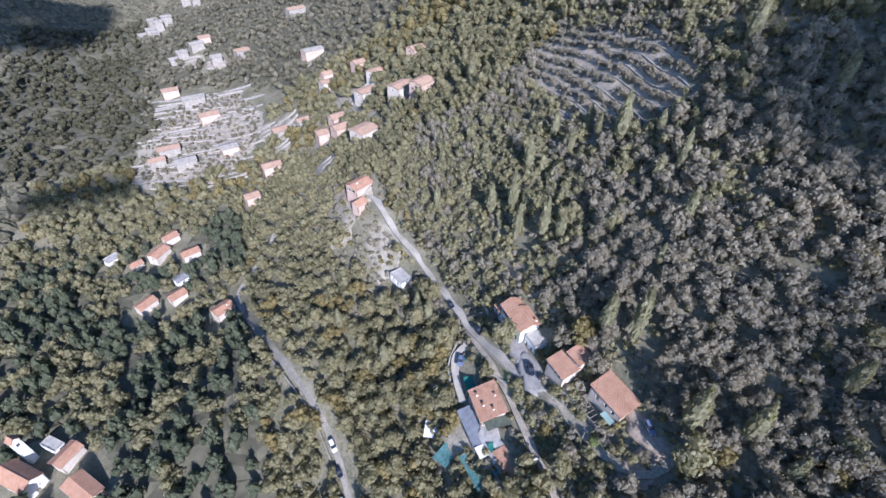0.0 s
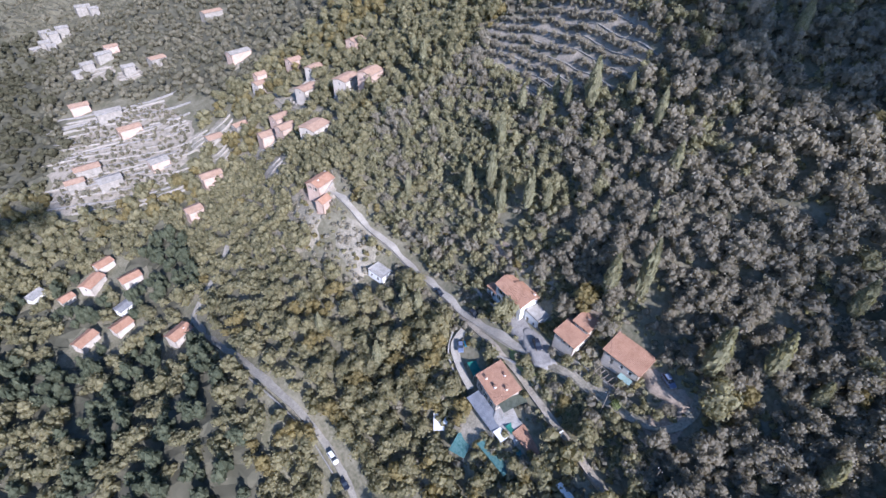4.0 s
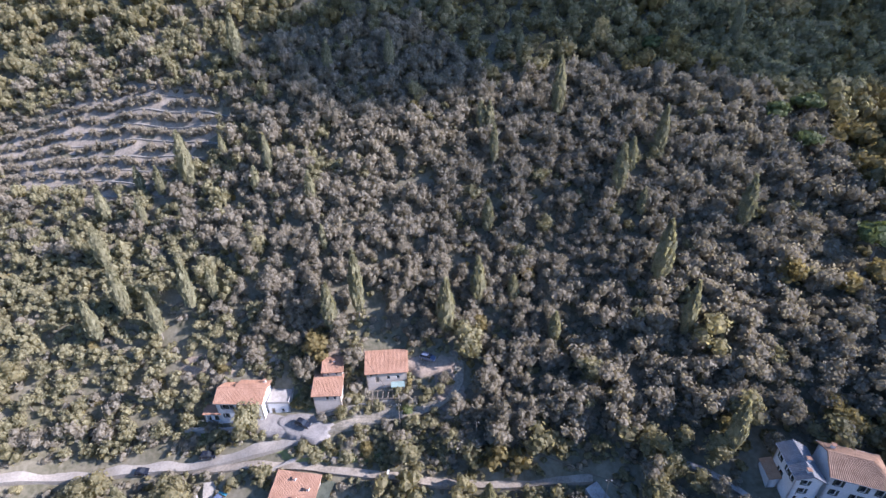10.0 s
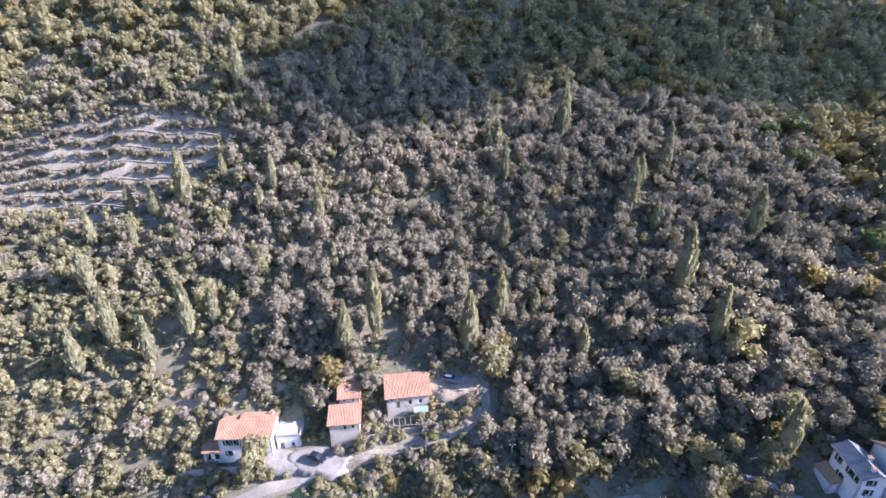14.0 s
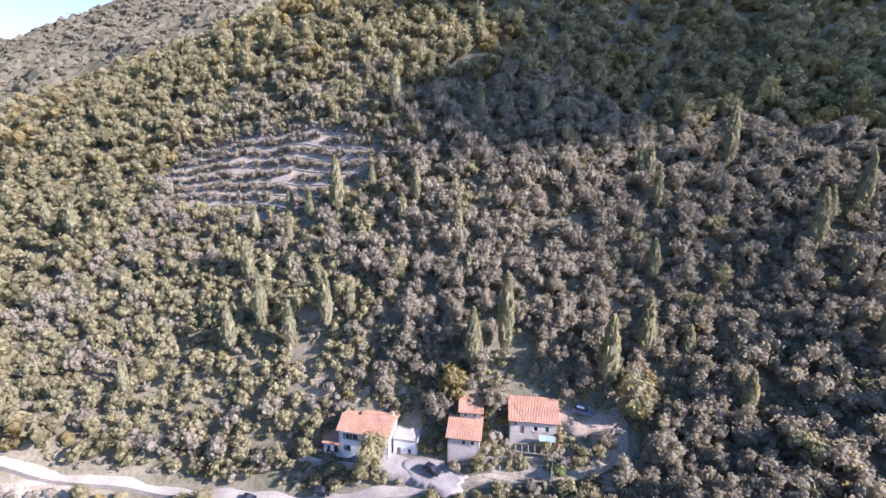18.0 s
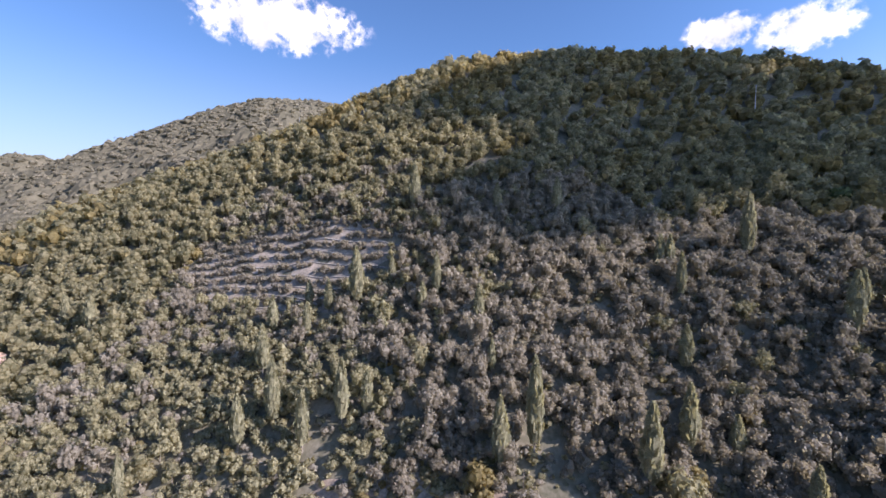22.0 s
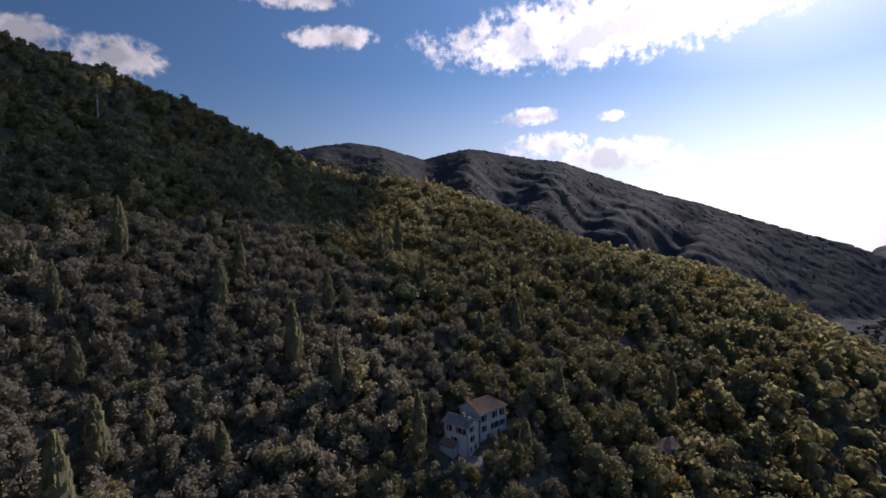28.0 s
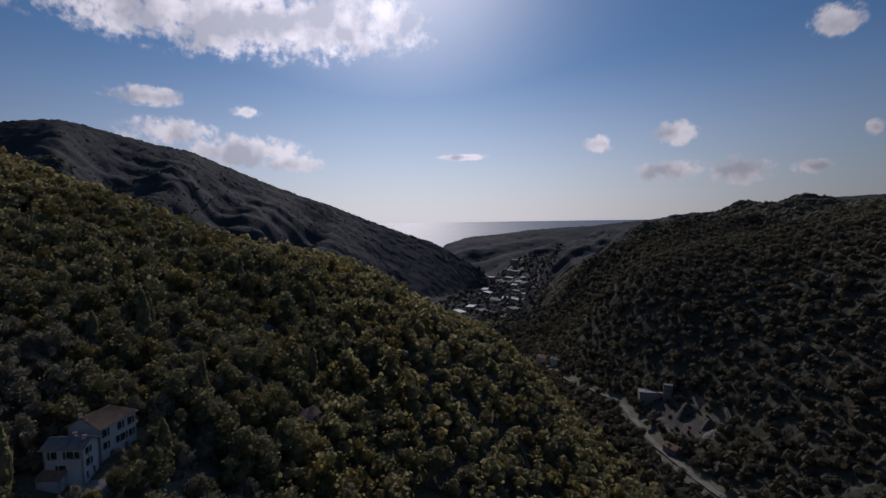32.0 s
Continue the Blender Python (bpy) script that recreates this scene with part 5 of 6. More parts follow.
def cable(a, b, sag):
    cu = bpy.data.curves.new("cable", "CURVE")
    cu.dimensions, cu.bevel_depth = "3D", 0.035
    sp = cu.splines.new("POLY")
    sp.points.add(20)
    for k, q in enumerate(sp.points):
        s = k / 20
        v = a.lerp(b, s)
        q.co = (v.x, v.y, v.z - sag * 4 * s * (1 - s), 1)
    cu.materials.append(M_RUBBER)
    return tagged(new("cable", cu), "thin dark overhead cable between poles", "cable", "overhead cables")


top_a = pole("utility_pole", -5.3, 77.6, 7.2, "thin pale wooden utility pole beside the upper lane", M_TIMBER)
top_b = pole("utility_pole", 39.9, 62.8, 6.6, "wooden utility pole where the lane turns down", M_TIMBER)
top_c = pole("utility_pole", 60.8, 47.5, 7.0, "wooden utility pole below the tall house", M_TIMBER)
top_d = pole("utility_pole", 13.0, 74.5, 7.0, "wooden utility pole among olive trees", M_TIMBER)
top_e = pole("utility_pole", -19.3, 91.2, 6.5, "thin utility pole above the huts", M_TIMBER, False, 0.07)
pole("street_lamp", -6.3, 66.3, 5.6, "pale street lamp beside the lower lane", M_METAL, False, 0.08, True)
for a, b in ((top_a, top_d), (top_d, top_b), (top_b, top_c)):
    cable(a, b, 1.1)
cable(top_a, top_e, 0.6)
cable(top_c, Vector((69.6, 56.4, -70.2)), 0.5)
pole("tall_mast", 66.0, 243.0, 15.0, "tall pale power mast on the wooded slope", M_METAL, True, 0.2)
pole("tall_mast", -178.0, 262.0, 11.0, "pale power mast on the far slope", M_METAL, True, 0.16)


# ---- the village to the west ----
def village_house(x, y, turn, w, d, h, wall, tile, label, z=None, rise=1.3, roof="gable"):
    n = max(2, int(w / 2.6))
    xs = [w * (k + 0.5) / n for k in range(n)]
    ops = row("front", xs, 0.9, h - 1.9, h - 0.6, "window") + (row("front", xs[:-1], 0.9, h - 4.6, h - 3.3, "window") if h > 5 else []) + row("right", (d / 2,), 0.9, h - 1.9, h - 0.6, "window")
    w, d, h = w * 1.05, d * 1.05, h * 1.05
    CLEAR.append((x, y, max(w, d) * 0.78))
    xs = [v * 1.05 for v in xs]
    ops = [(o[0], o[1] * 1.03, o[2] * 1.03, o[3], o[4], o[5]) for o in ops]
    return building("village_house", x, y, gz(x, y) + 0.2 if z is None else z, turn, w, d, h, label, roof, rise, wall, tile, ops, deep=4.0, group="village houses")


for x, y, turn, w, d, h in ((-176, -43, -60, 8, 6, 3.6), (-178, -59, -50, 9, 6, 3.6), (-216, -54, -40, 10, 7, 4.2), (-206, -36, -70, 9, 6, 4.2), (-227, -48, -60, 8, 6, 4.2), (-214, -67, -60, 6, 5, 3)):
    village_house(x, y, turn, w, d, h, M_CREAM, M_TILE, "cream village house with a terracotta roof among trees")
    CLEAR.append((x + 5, y + 2, 8))
village_house(-226, -81, -50, 8, 6, 3, M_WHITE, M_CONCRETE, "low village house with a pale flat roof", roof="flat")
village_house(-189, -41, -55, 7, 5, 3, M_WHITE, M_GREYTILE, "low village shed with a grey roof", rise=0.6)
for x, y, turn, w, d, h in ((-229, 3, -75, 8, 7, 6), (-249, 18, -80, 11, 7, 5.4), (-238, 62, -70, 9, 7, 6), (-217, 60, -70, 9, 7, 6), (-231, 52, -80, 9, 7, 6), (-190, 100, -60, 10, 8, 7), (-288, 88, -70, 8, 7, 6), (-242, 114, -65, 9, 7, 5.4)):
    village_house(x, y, turn, w, d, h, M_PINK, M_FADEDTILE, "salmon village house with a terracotta roof on the slope")
for x, y, turn, w, d, h in ((-185, 67, -60, 11, 9, 6), (-208, 94, -60, 12, 8, 6), (-298, 66, -70, 8, 7, 6), (-242, 82, -65, 12, 8, 5), (-257, 92, -60, 9, 7, 5)):
    village_house(x, y, turn, w, d, h, M_CREAM, M_FADEDTILE, "pale village house with a weathered roof on the slope", rise=0.9)
for x, y, turn, w, d, h in ((-372, 68, -70, 16, 8, 6), (-384, -31, -80, 16, 8, 6), (-410, -50, -80, 12, 8, 6), (-448, 13, -70, 12, 9, 6), (-497, -19, -75, 10, 8, 7), (-512, 73, -70, 18, 9, 6), (-352, -20, -75, 14, 8, 5), (-300, -38, -80, 13, 8, 5), (-323, -50, -80, 14, 8, 5), (-313, -58, -80, 10, 7, 5), (-300, -8, -75, 11, 8, 5), (-286, 28, -75, 9, 8, 5), (-447, -10, -75, 9, 7, 7), (-275, 44, -70, 8, 6, 4), (-304, 68, -70, 7, 5, 8)):
    village_house(x, y, turn, w, d, h, M_RUBBLE if (x + y) % 4 else M_PINK, M_FADEDTILE if x % 3 else M_RUBBLE, "pale stone house in the far village above the terraces")
for x, y, turn, w, h in ((-577, -75, -70, 9, 7), (-583, -66, -80, 8, 8), (-574, -84, -65, 8, 6), (-591, -58, -75, 10, 7), (-568, -70, -75, 7, 6), (-600, -74, -70, 9, 7), (-476, -40, -70, 9, 6), (-484, -26, -70, 12, 6), (-470, -48, -70, 7, 5), (-680, -40, -75, 14, 8), (-668, -30, -70, 9, 7)):
    village_house(x, y, turn, w, 7, h, M_RUBBLE, M_RUBBLE, "small pale house of the hamlet across the valley")
# the church and its neighbours
building("church", -95.5, -96, gz(-95.5, -96), 48, 15, 8, 7.5, "church with a white front and a long terracotta roof", rise=2.6, openings=row("front", (3, 7.5, 12), 1.0, 4.0, 6.0, "window") + row("right", (4,), 1.6, 0.2, 3.0, "door"), category="church")
building("bell_tower", -107, -97, gz(-107, -97), 48, 3.2, 3.2, 16, "slender white bell tower with a tiled cap", rise=1.6, eave=0.25, category="bell tower",
         openings=[o for s in ("front", "back", "left", "right") for o in row(s, (1.6,), 1.2, 12.4, 14.8, "gap")])
village_house(-98, -80, -42, 9, 6, 5, M_CREAM, M_TILE, "village house with a terracotta roof beside the church")
village_house(-79, -70, 40, 13, 7, 5, M_PINK, M_TILE, "long village house with an orange roof beside the church")
village_house(-108, -88.5, 48, 8, 4, 3, M_WHITE, M_CONCRETE, "low shed with a pale flat roof beside the church", roof="flat")


# ---- the quarry and the town in the valley ----
def heap(x, y, r, h, mat, label, seed):
    rng = np.random.RandomState(seed)
    seg, rings = 28, 8
    a = np.linspace(0, math.tau, seg + 1)[:-1]
    k = np.linspace(0, 1, rings)[:, None]
    rad = k * r * (1 + 0.15 * np.sin(a * 3 + rng.uniform(0, 6)) + 0.06 * rng.normal(size=seg))
    px, py = x + rad * np.cos(a), y + rad * np.sin(a)
    pz = gz(x, y) * (1 - k) + ground_z(px, py) * k + h * (1 - k) ** 1.1 + 0.12 * rng.normal(size=px.shape) - 1.0 * (k == 1)
    idx = np.arange(px.size).reshape(px.shape)
    f = np.stack([idx[:-1], idx[1:], np.roll(idx[1:], -1, 1), np.roll(idx[:-1], -1, 1)], -1).reshape(-1, 4)
    return tagged(new("spoil_mound", mesh_from("spoil_mound", np.stack([px, py, pz], -1).reshape(-1, 3), f, mat, True)), label, "spoil mound", "quarry heaps")


heap(264, -199, 8, 6, M_QUARRY, "grey cone of crushed stone in the quarry", 1)
heap(243, -200, 6, 3, M_QUARRY, "low pale heap of sand in the quarry", 2)
heap(278, -188, 5, 2.5, M_QUARRY, "small pale heap of rubble in the quarry", 3)
heap(232, -196, 7, 3.5, M_STONE, "low heap of rubble in the quarry", 4)
heap(226, -188, 5, 2.2, M_QUARRY, "low heap of earth in the quarry", 5)
building("quarry_shed", 297, -192, gz(297, -192), 70, 16, 9, 6, "pale concrete quarry shed with a flat roof", roof="flat", wall=M_CONCRETE, tile=M_CONCRETE, category="shed", openings=row("front", (4, 11), 3, 0.2, 4, "gap"))
building("quarry_hopper", 286, -199, gz(286, -199), 60, 6, 5, 9, "tall concrete hopper of the quarry", roof="flat", wall=M_CONCRETE, tile=M_GREYTILE, category="hopper", openings=row("front", (3,), 2, 0.2, 3, "gap"))
building("quarry_shed", 236, -170, gz(236, -170), 20, 9, 6, 3.5, "low rusty-roofed shed beside the valley road", tile=M_OLDTILE, wall=M_CONCRETE, category="shed", openings=row("front", (3,), 2, 0.2, 2.4, "gap"))
building("valley_house", 452, -165, gz(452, -165), 30, 14, 9, 6, "pale house beside the valley road", category="house", tile=M_OLDTILE, openings=row("front", (3, 7, 11), 1.2, 3, 4.6, "window"))
building("valley_house", 430, -170, gz(430, -170), 40, 10, 8, 5, "pale house with a light roof beside the valley road", category="house", tile=M_CONCRETE, openings=row("front", (3, 7), 1.2, 2.6, 4.0, "window"))

rng = np.random.RandomState(41)
count = 0
while count < 62:
    s = rng.uniform(0, 1)
    x = 690 + 760 * s + rng.uniform(-30, 30)
    y = -120 - 330 * s + rng.uniform(-1, 1) * (45 + 60 * s)
    if near_line(np.array([x]), np.array([y]), ROADS[3][0])[0] < 14 or any(math.hypot(x - c[0], y - c[1]) < 26 for c in CLEAR[-count:] if count):
        continue
    hall = rng.uniform() < 0.4
    w, d, h = (rng.uniform(26, 46), rng.uniform(14, 22), rng.uniform(6, 9)) if hall else (rng.uniform(11, 18), rng.uniform(9, 12), rng.uniform(6, 12))
    n = int(w / 5)
    building("town_hall_shed" if hall else "town_house", x, y, gz(x, y) - 0.3, rng.uniform(-40, 40), w, d, h, "pale industrial shed with a light roof in the valley town" if hall else "pale town house in the valley",
             "gable" if not hall else "flat", 2.0, M_RUBBLE if rng.uniform() < 0.7 else M_CREAM, (M_FORECOURT if count % 3 == 0 else M_SHEET) if hall else (M_OLDTILE if rng.uniform() < 0.6 else M_GREYTILE),
             row("front", [w * (k + 0.5) / n for k in range(n)], 1.4, h - 2.8, h - 1.2, "window"), deep=6, group="valley town")
    CLEAR.append((x, y, max(w, d) * 0.6))
    count += 1


# ---- cypresses and single trees ----
rng = np.random.RandomState(11)
CYP = [cypress_kind(rng) for _ in range(5)]
UPPER = [(-73.1, 126.7, 16), (-64.4, 133.3, 8), (-48.5, 127.7, 12), (-51.5, 123.8, 8), (-34.6, 120.4, 10), (-89.2, 126.8, 8), (-81.5, 125.2, 9), (-90.4, 105.6, 12), (-79.6, 94.6, 15), (-62.1, 96.3, 14.5), (-57, 99, 10),
         (-29.2, 109.9, 7.5), (-24.6, 94, 14), (-17.7, 96.7, 18.5), (4.8, 95.3, 16), (12.7, 102, 14), (16.6, 133.8, 11), (12.8, 143.7, 9), (15.3, 143.4, 9), (35.6, 147.2, 16.5), (15.1, 118.4, 10)]
EAST = [(50.6, 124.7, 14), (54.6, 130.5, 10), (63.2, 134.7, 14), (56.6, 120.7, 8), (-65.3, 156.8, 15), (-35.7, 155.3, 10), (-16.6, 158.4, 11), (25.2, 168.1, 10), (31.7, 93.6, 9.5), (21.9, 103.7, 8), (-177.9, 118, 11), (-163.6, 115.3, 11),
        (143.9, 139.4, 19), (127.5, 135, 13), (127.1, 113, 13), (126.6, 72.9, 14), (191.7, 63.9, 12), (205.8, 105.1, 10), (183.6, 67.9, 9), (116.2, 81.2, 9), (96.6, 178.9, 14)]
LOWER = [(57.8, 103.1, 17), (61, 90.3, 15), (80.7, 115.4, 14), (104.3, 48.8, 11.5), (142.7, 26.7, 13), (188.2, 59.7, 10), (201.4, 99.1, 8), (184.6, 32.2, 12), (131.4, 73.8, 12), (63, 66.2, 14), (15.7, 59.8, 14),
         (-66.5, 59.5, 12), (-87, 31, 11), (-62, 42, 12), (-108, 78, 11), (-74, 58, 10), (-84, 117, 9), (-96, 118, 10), (-70, 92, 13), (-86, 90, 12), (78, 47, 9)]
for spots in (UPPER, EAST, LOWER):
    for x, y, h in spots:
        wide = rng.uniform(0.8, 1.15) * (0.46 + 4.9 / h)
        t = new("cypress")
        t.matrix_world = Matrix.Translation((x, y, gz(x, y) - 0.3)) @ Matrix.Rotation(rng.uniform(0, 6.28), 4, "Z") @ Matrix.Diagonal((h * wide * 0.96, h * wide * 0.96, h * 1.18, 1))
        tagged(t, "tall narrow dark green cypress standing above olive trees", "tree", "cypresses on the slope")
        for ob_name, me in zip(("trunk", "crown"), CYP[rng.randint(5)]):
            new(ob_name, me).parent = t

OLIVE_KINDS = [tree_kind(rng, 560, (1.12, 1.12, 1.32), 0.075, 1.3, 0.10, M_OLIVE, lobes=9, rings=4, core=0.74, loose=0.6, fluff=(0.7, 1.2), spill=0.78) for _ in range(6)]
OAK_KINDS = [tree_kind(rng, 420, (1.1, 1.1, 1.15), 0.085, 1.05, 0.08, M_OAK, lobes=7, rings=4, core=0.78, loose=0.45, fluff=(0.75, 1.16), spill=0.68) for _ in range(5)]
AUTUMN_KINDS = [tree_kind(rng, 340, (1.0, 1.0, 1.05), 0.095, 1.0, 0.08, M_AUTUMN, lobes=8, rings=4, core=0.78, loose=0.45, fluff=(0.75, 1.16), spill=0.68) for _ in range(4)]
SCRUB_KINDS = [tree_kind(rng, 420, (1.0, 1.0, 1.6), 0.09, 1.5, 0.08, M_SCRUB, lobes=7, rings=4, core=0.78, loose=0.45, fluff=(0.75, 1.16), spill=0.68) for _ in range(2)]
PINE_KINDS = [tree_kind(rng, 360, (1.0, 1.0, 0.42), 0.12, 1.25, 0.07, M_PINE) for _ in range(2)]
for x, y, s, kinds, label in ((-42.0, 75.0, 3.7, SCRUB_KINDS, "tall pale green tree before the white house"), (-13, 73, 1.7, AUTUMN_KINDS, "yellowing bush on the bank"), (10.5, 91.5, 3.9, SCRUB_KINDS, "broad green tree beside the parked car"),
                              (-28.5, 90.0, 3.9, AUTUMN_KINDS, "yellowing tree above the huts"), (-20, 79.5, 1.6, OAK_KINDS, "green shrub beside the small hut"), (-4, 79.8, 1.5, PINE_KINDS, "bright yellow-green bush beside the utility pole"),
                              (-55, 61, 4.0, OAK_KINDS, "large bright green tree below the lane"), (-60, 57, 3.6, OAK_KINDS, "large round oak below the lane"), (-30, 54, 2.6, AUTUMN_KINDS, "yellow-green tree in the garden"),
                              (-43, 45, 3.4, OAK_KINDS, "round oak in the garden"), (99, 147, 4.2, PINE_KINDS, "bright green umbrella pine on the slope"), (109, 150, 4.8, PINE_KINDS, "broad bright green umbrella pine on the slope"), (104, 138, 4.0, PINE_KINDS, "bright green umbrella pine on the slope"),
                              (68, 172, 4.0, PINE_KINDS, "bright green umbrella pine in the wood"), (108, 106, 5.4, PINE_KINDS, "broad umbrella pine above the manor"), (66, 88, 4.4, OAK_KINDS, "dark round oak among olives"), (98, 98, 3.2, AUTUMN_KINDS, "orange autumn tree beside the manor wood"), (112, 92, 3.4, AUTUMN_KINDS, "yellow autumn tree beside the manor wood"),
                              (118, 98, 3.0, AUTUMN_KINDS, "orange autumn tree beside the manor wood"), (26, 108, 2.2, AUTUMN_KINDS, "yellow bush among olives"), (-8, 146, 2.6, AUTUMN_KINDS, "yellow tree among olives"), (70, 52, 1.8, OAK_KINDS, "green shrub below the manor terrace"), (84, 50.5, 2.6, OAK_KINDS, "round tree before the manor")):
    plant("tree", kinds[rng.randint(len(kinds))], x, y, s, rng.uniform(0, 6.28), label, "single trees")
    CLEAR.append((x, y, s * 0.8))
for x, y, s in ((135, 109, 4.6), (87, 101, 3.8), (106, 100, 4.0), (106, 78, 3.6), (114, 66, 4.2), (119, 51, 4.4), (129.5, 43.5, 4.6), (39, 84.5, 3.2), (13, 97.5, 2.8), (177, 148, 4.6), (167, 75, 4.4), (189, 60, 4.2), (95, 59, 3.0), (146, 62, 4.4), (152, 36, 4.6), (176, 30, 4.2), (140, 90, 4.4), (158, 98, 4.6)):
    kinds, label = (AUTUMN_KINDS, "broad yellowing tree on the eastern slope") if (x + y) % 2 < 1 else (SCRUB_KINDS, "tall yellow-green tree on the eastern slope") if (x * 3 + y) % 3 < 1.2 else (OAK_KINDS, "broad green oak on the eastern slope")
    plant("tree", kinds[rng.randint(len(kinds))], x, y, s, rng.uniform(0, 6.28), label, "trees of the eastern slope", 0.8 if kinds is SCRUB_KINDS else 1.0)
    CLEAR.append((x, y, s * 0.85))
for x, y, s in ((-7, 150, 2.8), (51.6, 174, 4.6), (24, 111, 2.6), (-162, 156, 3.4), (-47.5, 108.7, 2.6), (-106, 82, 3.4), (-60, 102.5, 2.8), (-74, 97, 3.0)):
    plant("tree", (OAK_KINDS if s > 3 else SCRUB_KINDS)[rng.randint(2)], x, y, s, rng.uniform(0, 6.28), "yellow-green tree standing among the olives", "single trees")
    CLEAR.append((x, y, s * 0.7))
for spots in (UPPER, EAST, LOWER):
    for x, y, h in spots:
        CLEAR.append((x, y, 1.6))

# ---- woods ----
OLIVES = [template(rng, 210, (1.12, 1.12, 1.32), 0.094, 1.3, 0.07, lobes=8, core=0.74, loose=0.6, fluff=(0.7, 1.2), spill=0.78) for _ in range(10)]
OAKS = [template(rng, 96, (1.12, 1.12, 1.2), 0.12, 1.05, 0.06, lobes=6, core=0.78, loose=0.45, fluff=(0.75, 1.16), spill=0.68) for _ in range(8)]
SMALL = [template(rng, 24, (1.1, 1.1, 1.15), 0.23, 0.75, 0, lobes=3) for _ in range(8)]
LITTLE = [template(rng, 9, (1.15, 1.15, 1.0), 0.27, 0.65, 0, lobes=2) for _ in range(8)]
TINY = [template(rng, 3, (1.1, 1.1, 0.85), 0.2, 0.4, 0, lobes=1) for _ in range(8)]
FIRS = [template(rng, 70, (0.95, 0.95, 1.7), 0.13, 1.6, 0.05, lobes=6) for _ in range(6)]


def olive_zone(x, y):
    top = 166 - 0.06 * x + 8 * wobble(x, y, 60, 21)
    return (y > 72 + 0.02 * x) & (y < top) & (x > -150 + 10 * wobble(x, y, 40, 22)) & (x < 112 + 14 * wobble(x, y, 50, 23)) | (abs(x + 20) < 70) & (y > 34) & (y < 60) & (x > 0)


def scrub_zone(x, y):
    """Yellow-green scrub west of the white house."""
    return ((x + 86) / 40) ** 2 + ((y - 97) / 17) ** 2 < 0.85 + 0.55 * wobble(x, y, 13, 24)


def bank(x, y):
    """Low bushes between the lanes and round the huts."""
    return (x > -58) & (x < 6) & (y > 69) & (y < 79.5) | (x > -18) & (x < 5) & (y > 79) & (y < 86)


def seen(x, y):
    az = np.degrees(np.arctan2(x, y))
    return (az > -140) & (az < 152)


def terraced(x, y):
    return ((x + 108) / 47) ** 2 + ((y - 139) / 15.5) ** 2 < 0.86 + 0.4 * wobble(x, y, 16, 33)


r = np.random.RandomState(2)
near = lambda x, y: (x > -52) & (x < 36) & (y > 74) & (y < 112)
p = spread(-160, 140, 30, 200, 3.15, 1, lambda x, y: olive_zone(x, y) & ~scrub_zone(x, y) & ~terraced(x, y) & free(x, y, 1.2) & ~bank(x, y))
k = near(p[:, 0], p[:, 1])
for x, y in p[k][:230]:
    plant("olive_tree", OLIVE_KINDS[r.randint(6)], x, y, 1.45 + 1.7 * r.uniform() ** 1.4, r.uniform(0, 6.28), "grey-green olive tree with a rounded crown on the slope", "olive trees near the houses")
p = np.concatenate([p[~k], p[k][230:]])
pale = r.uniform(size=len(p)) < np.clip((-15 - p[:, 0]) / 85, 0.04, 0.72)
scatter("pale_green_trees", p[pale], OLIVES, 1.2 + 1.5 * r.uniform(size=pale.sum()) ** 1.5, [M_SCRUB, M_BARK], "pale yellow-green young trees among the olives", "trees", 34)
p = p[~pale]
scatter("olive_grove", p, OLIVES, 1.5 + 1.75 * r.uniform(size=len(p)) ** 1.4, [M_OLIVE, M_BARK], "grey-green olive trees covering a terraced slope", "trees", 3)
p = spread(-160, -52, 121, 158, 2.2, 12, lambda x, y: terraced(x, y) & free(x, y, 0.5) & (wobble(x, y, 11, 35) > -0.9))
p[:, 1] = 125.2 + np.round((p[:, 1] - 125.2) / 3.5) * 3.5 + 3.0 * np.sin((p[:, 0] + 150) / 87 * math.pi) + r.uniform(-0.6, 0.6, len(p))
scatter("terrace_olives", p, OLIVES, r.uniform(0.8, 1.4, len(p)), [M_OLIVE, M_BARK], "small olive trees in rows on bare terraces", "trees", 4)
p = spread(-140, -40, 72, 125, 2.6, 13, lambda x, y: scrub_zone(x, y) & free(x, y, 1.2))
scatter("scrub", p, OAKS, r.uniform(1.2, 2.3, len(p)), [M_SCRUB, M_BARK], "yellow-green scrub and young trees on the slope", "shrubs", 14)
core = lambda x, y: (x > -235) & (x < 260) & (y > -5) & (y < 215)
p = spread(-235, 260, -5, 215, 4.7, 4, lambda x, y: ~olive_zone(x, y) & ~scrub_zone(x, y) & ~terraced(x, y) & free(x, y, 1.6) & seen(x, y))
close = (p[:, 0] > 46) & (p[:, 0] < 138) & (p[:, 1] > 30) & (p[:, 1] < 104) | (p[:, 0] > -112) & (p[:, 0] < -28) & (p[:, 1] > 22) & (p[:, 1] < 66)
for x, y in p[close][:330]:
    pick = r.uniform()
    if x > 46 and pick < 0.5:
        plant("olive_tree", OLIVE_KINDS[r.randint(6)], x, y, r.uniform(1.7, 3.0), r.uniform(0, 6.28), "grey-green olive tree on the slope near the manor", "olive trees near the manor")
        continue
    kinds, label = (OAK_KINDS, "rounded green oak tree on the slope") if r.uniform() < 0.8 else (AUTUMN_KINDS, "yellowing broad-leaved tree on the slope")
    plant("oak_tree", kinds[r.randint(len(kinds))], x, y, r.uniform(2.0, 3.8) * (1.2 if x > 90 else 1.0), r.uniform(0, 6.28), label, "oak trees on the slope")
p = np.concatenate([p[~close], p[close][330:]])
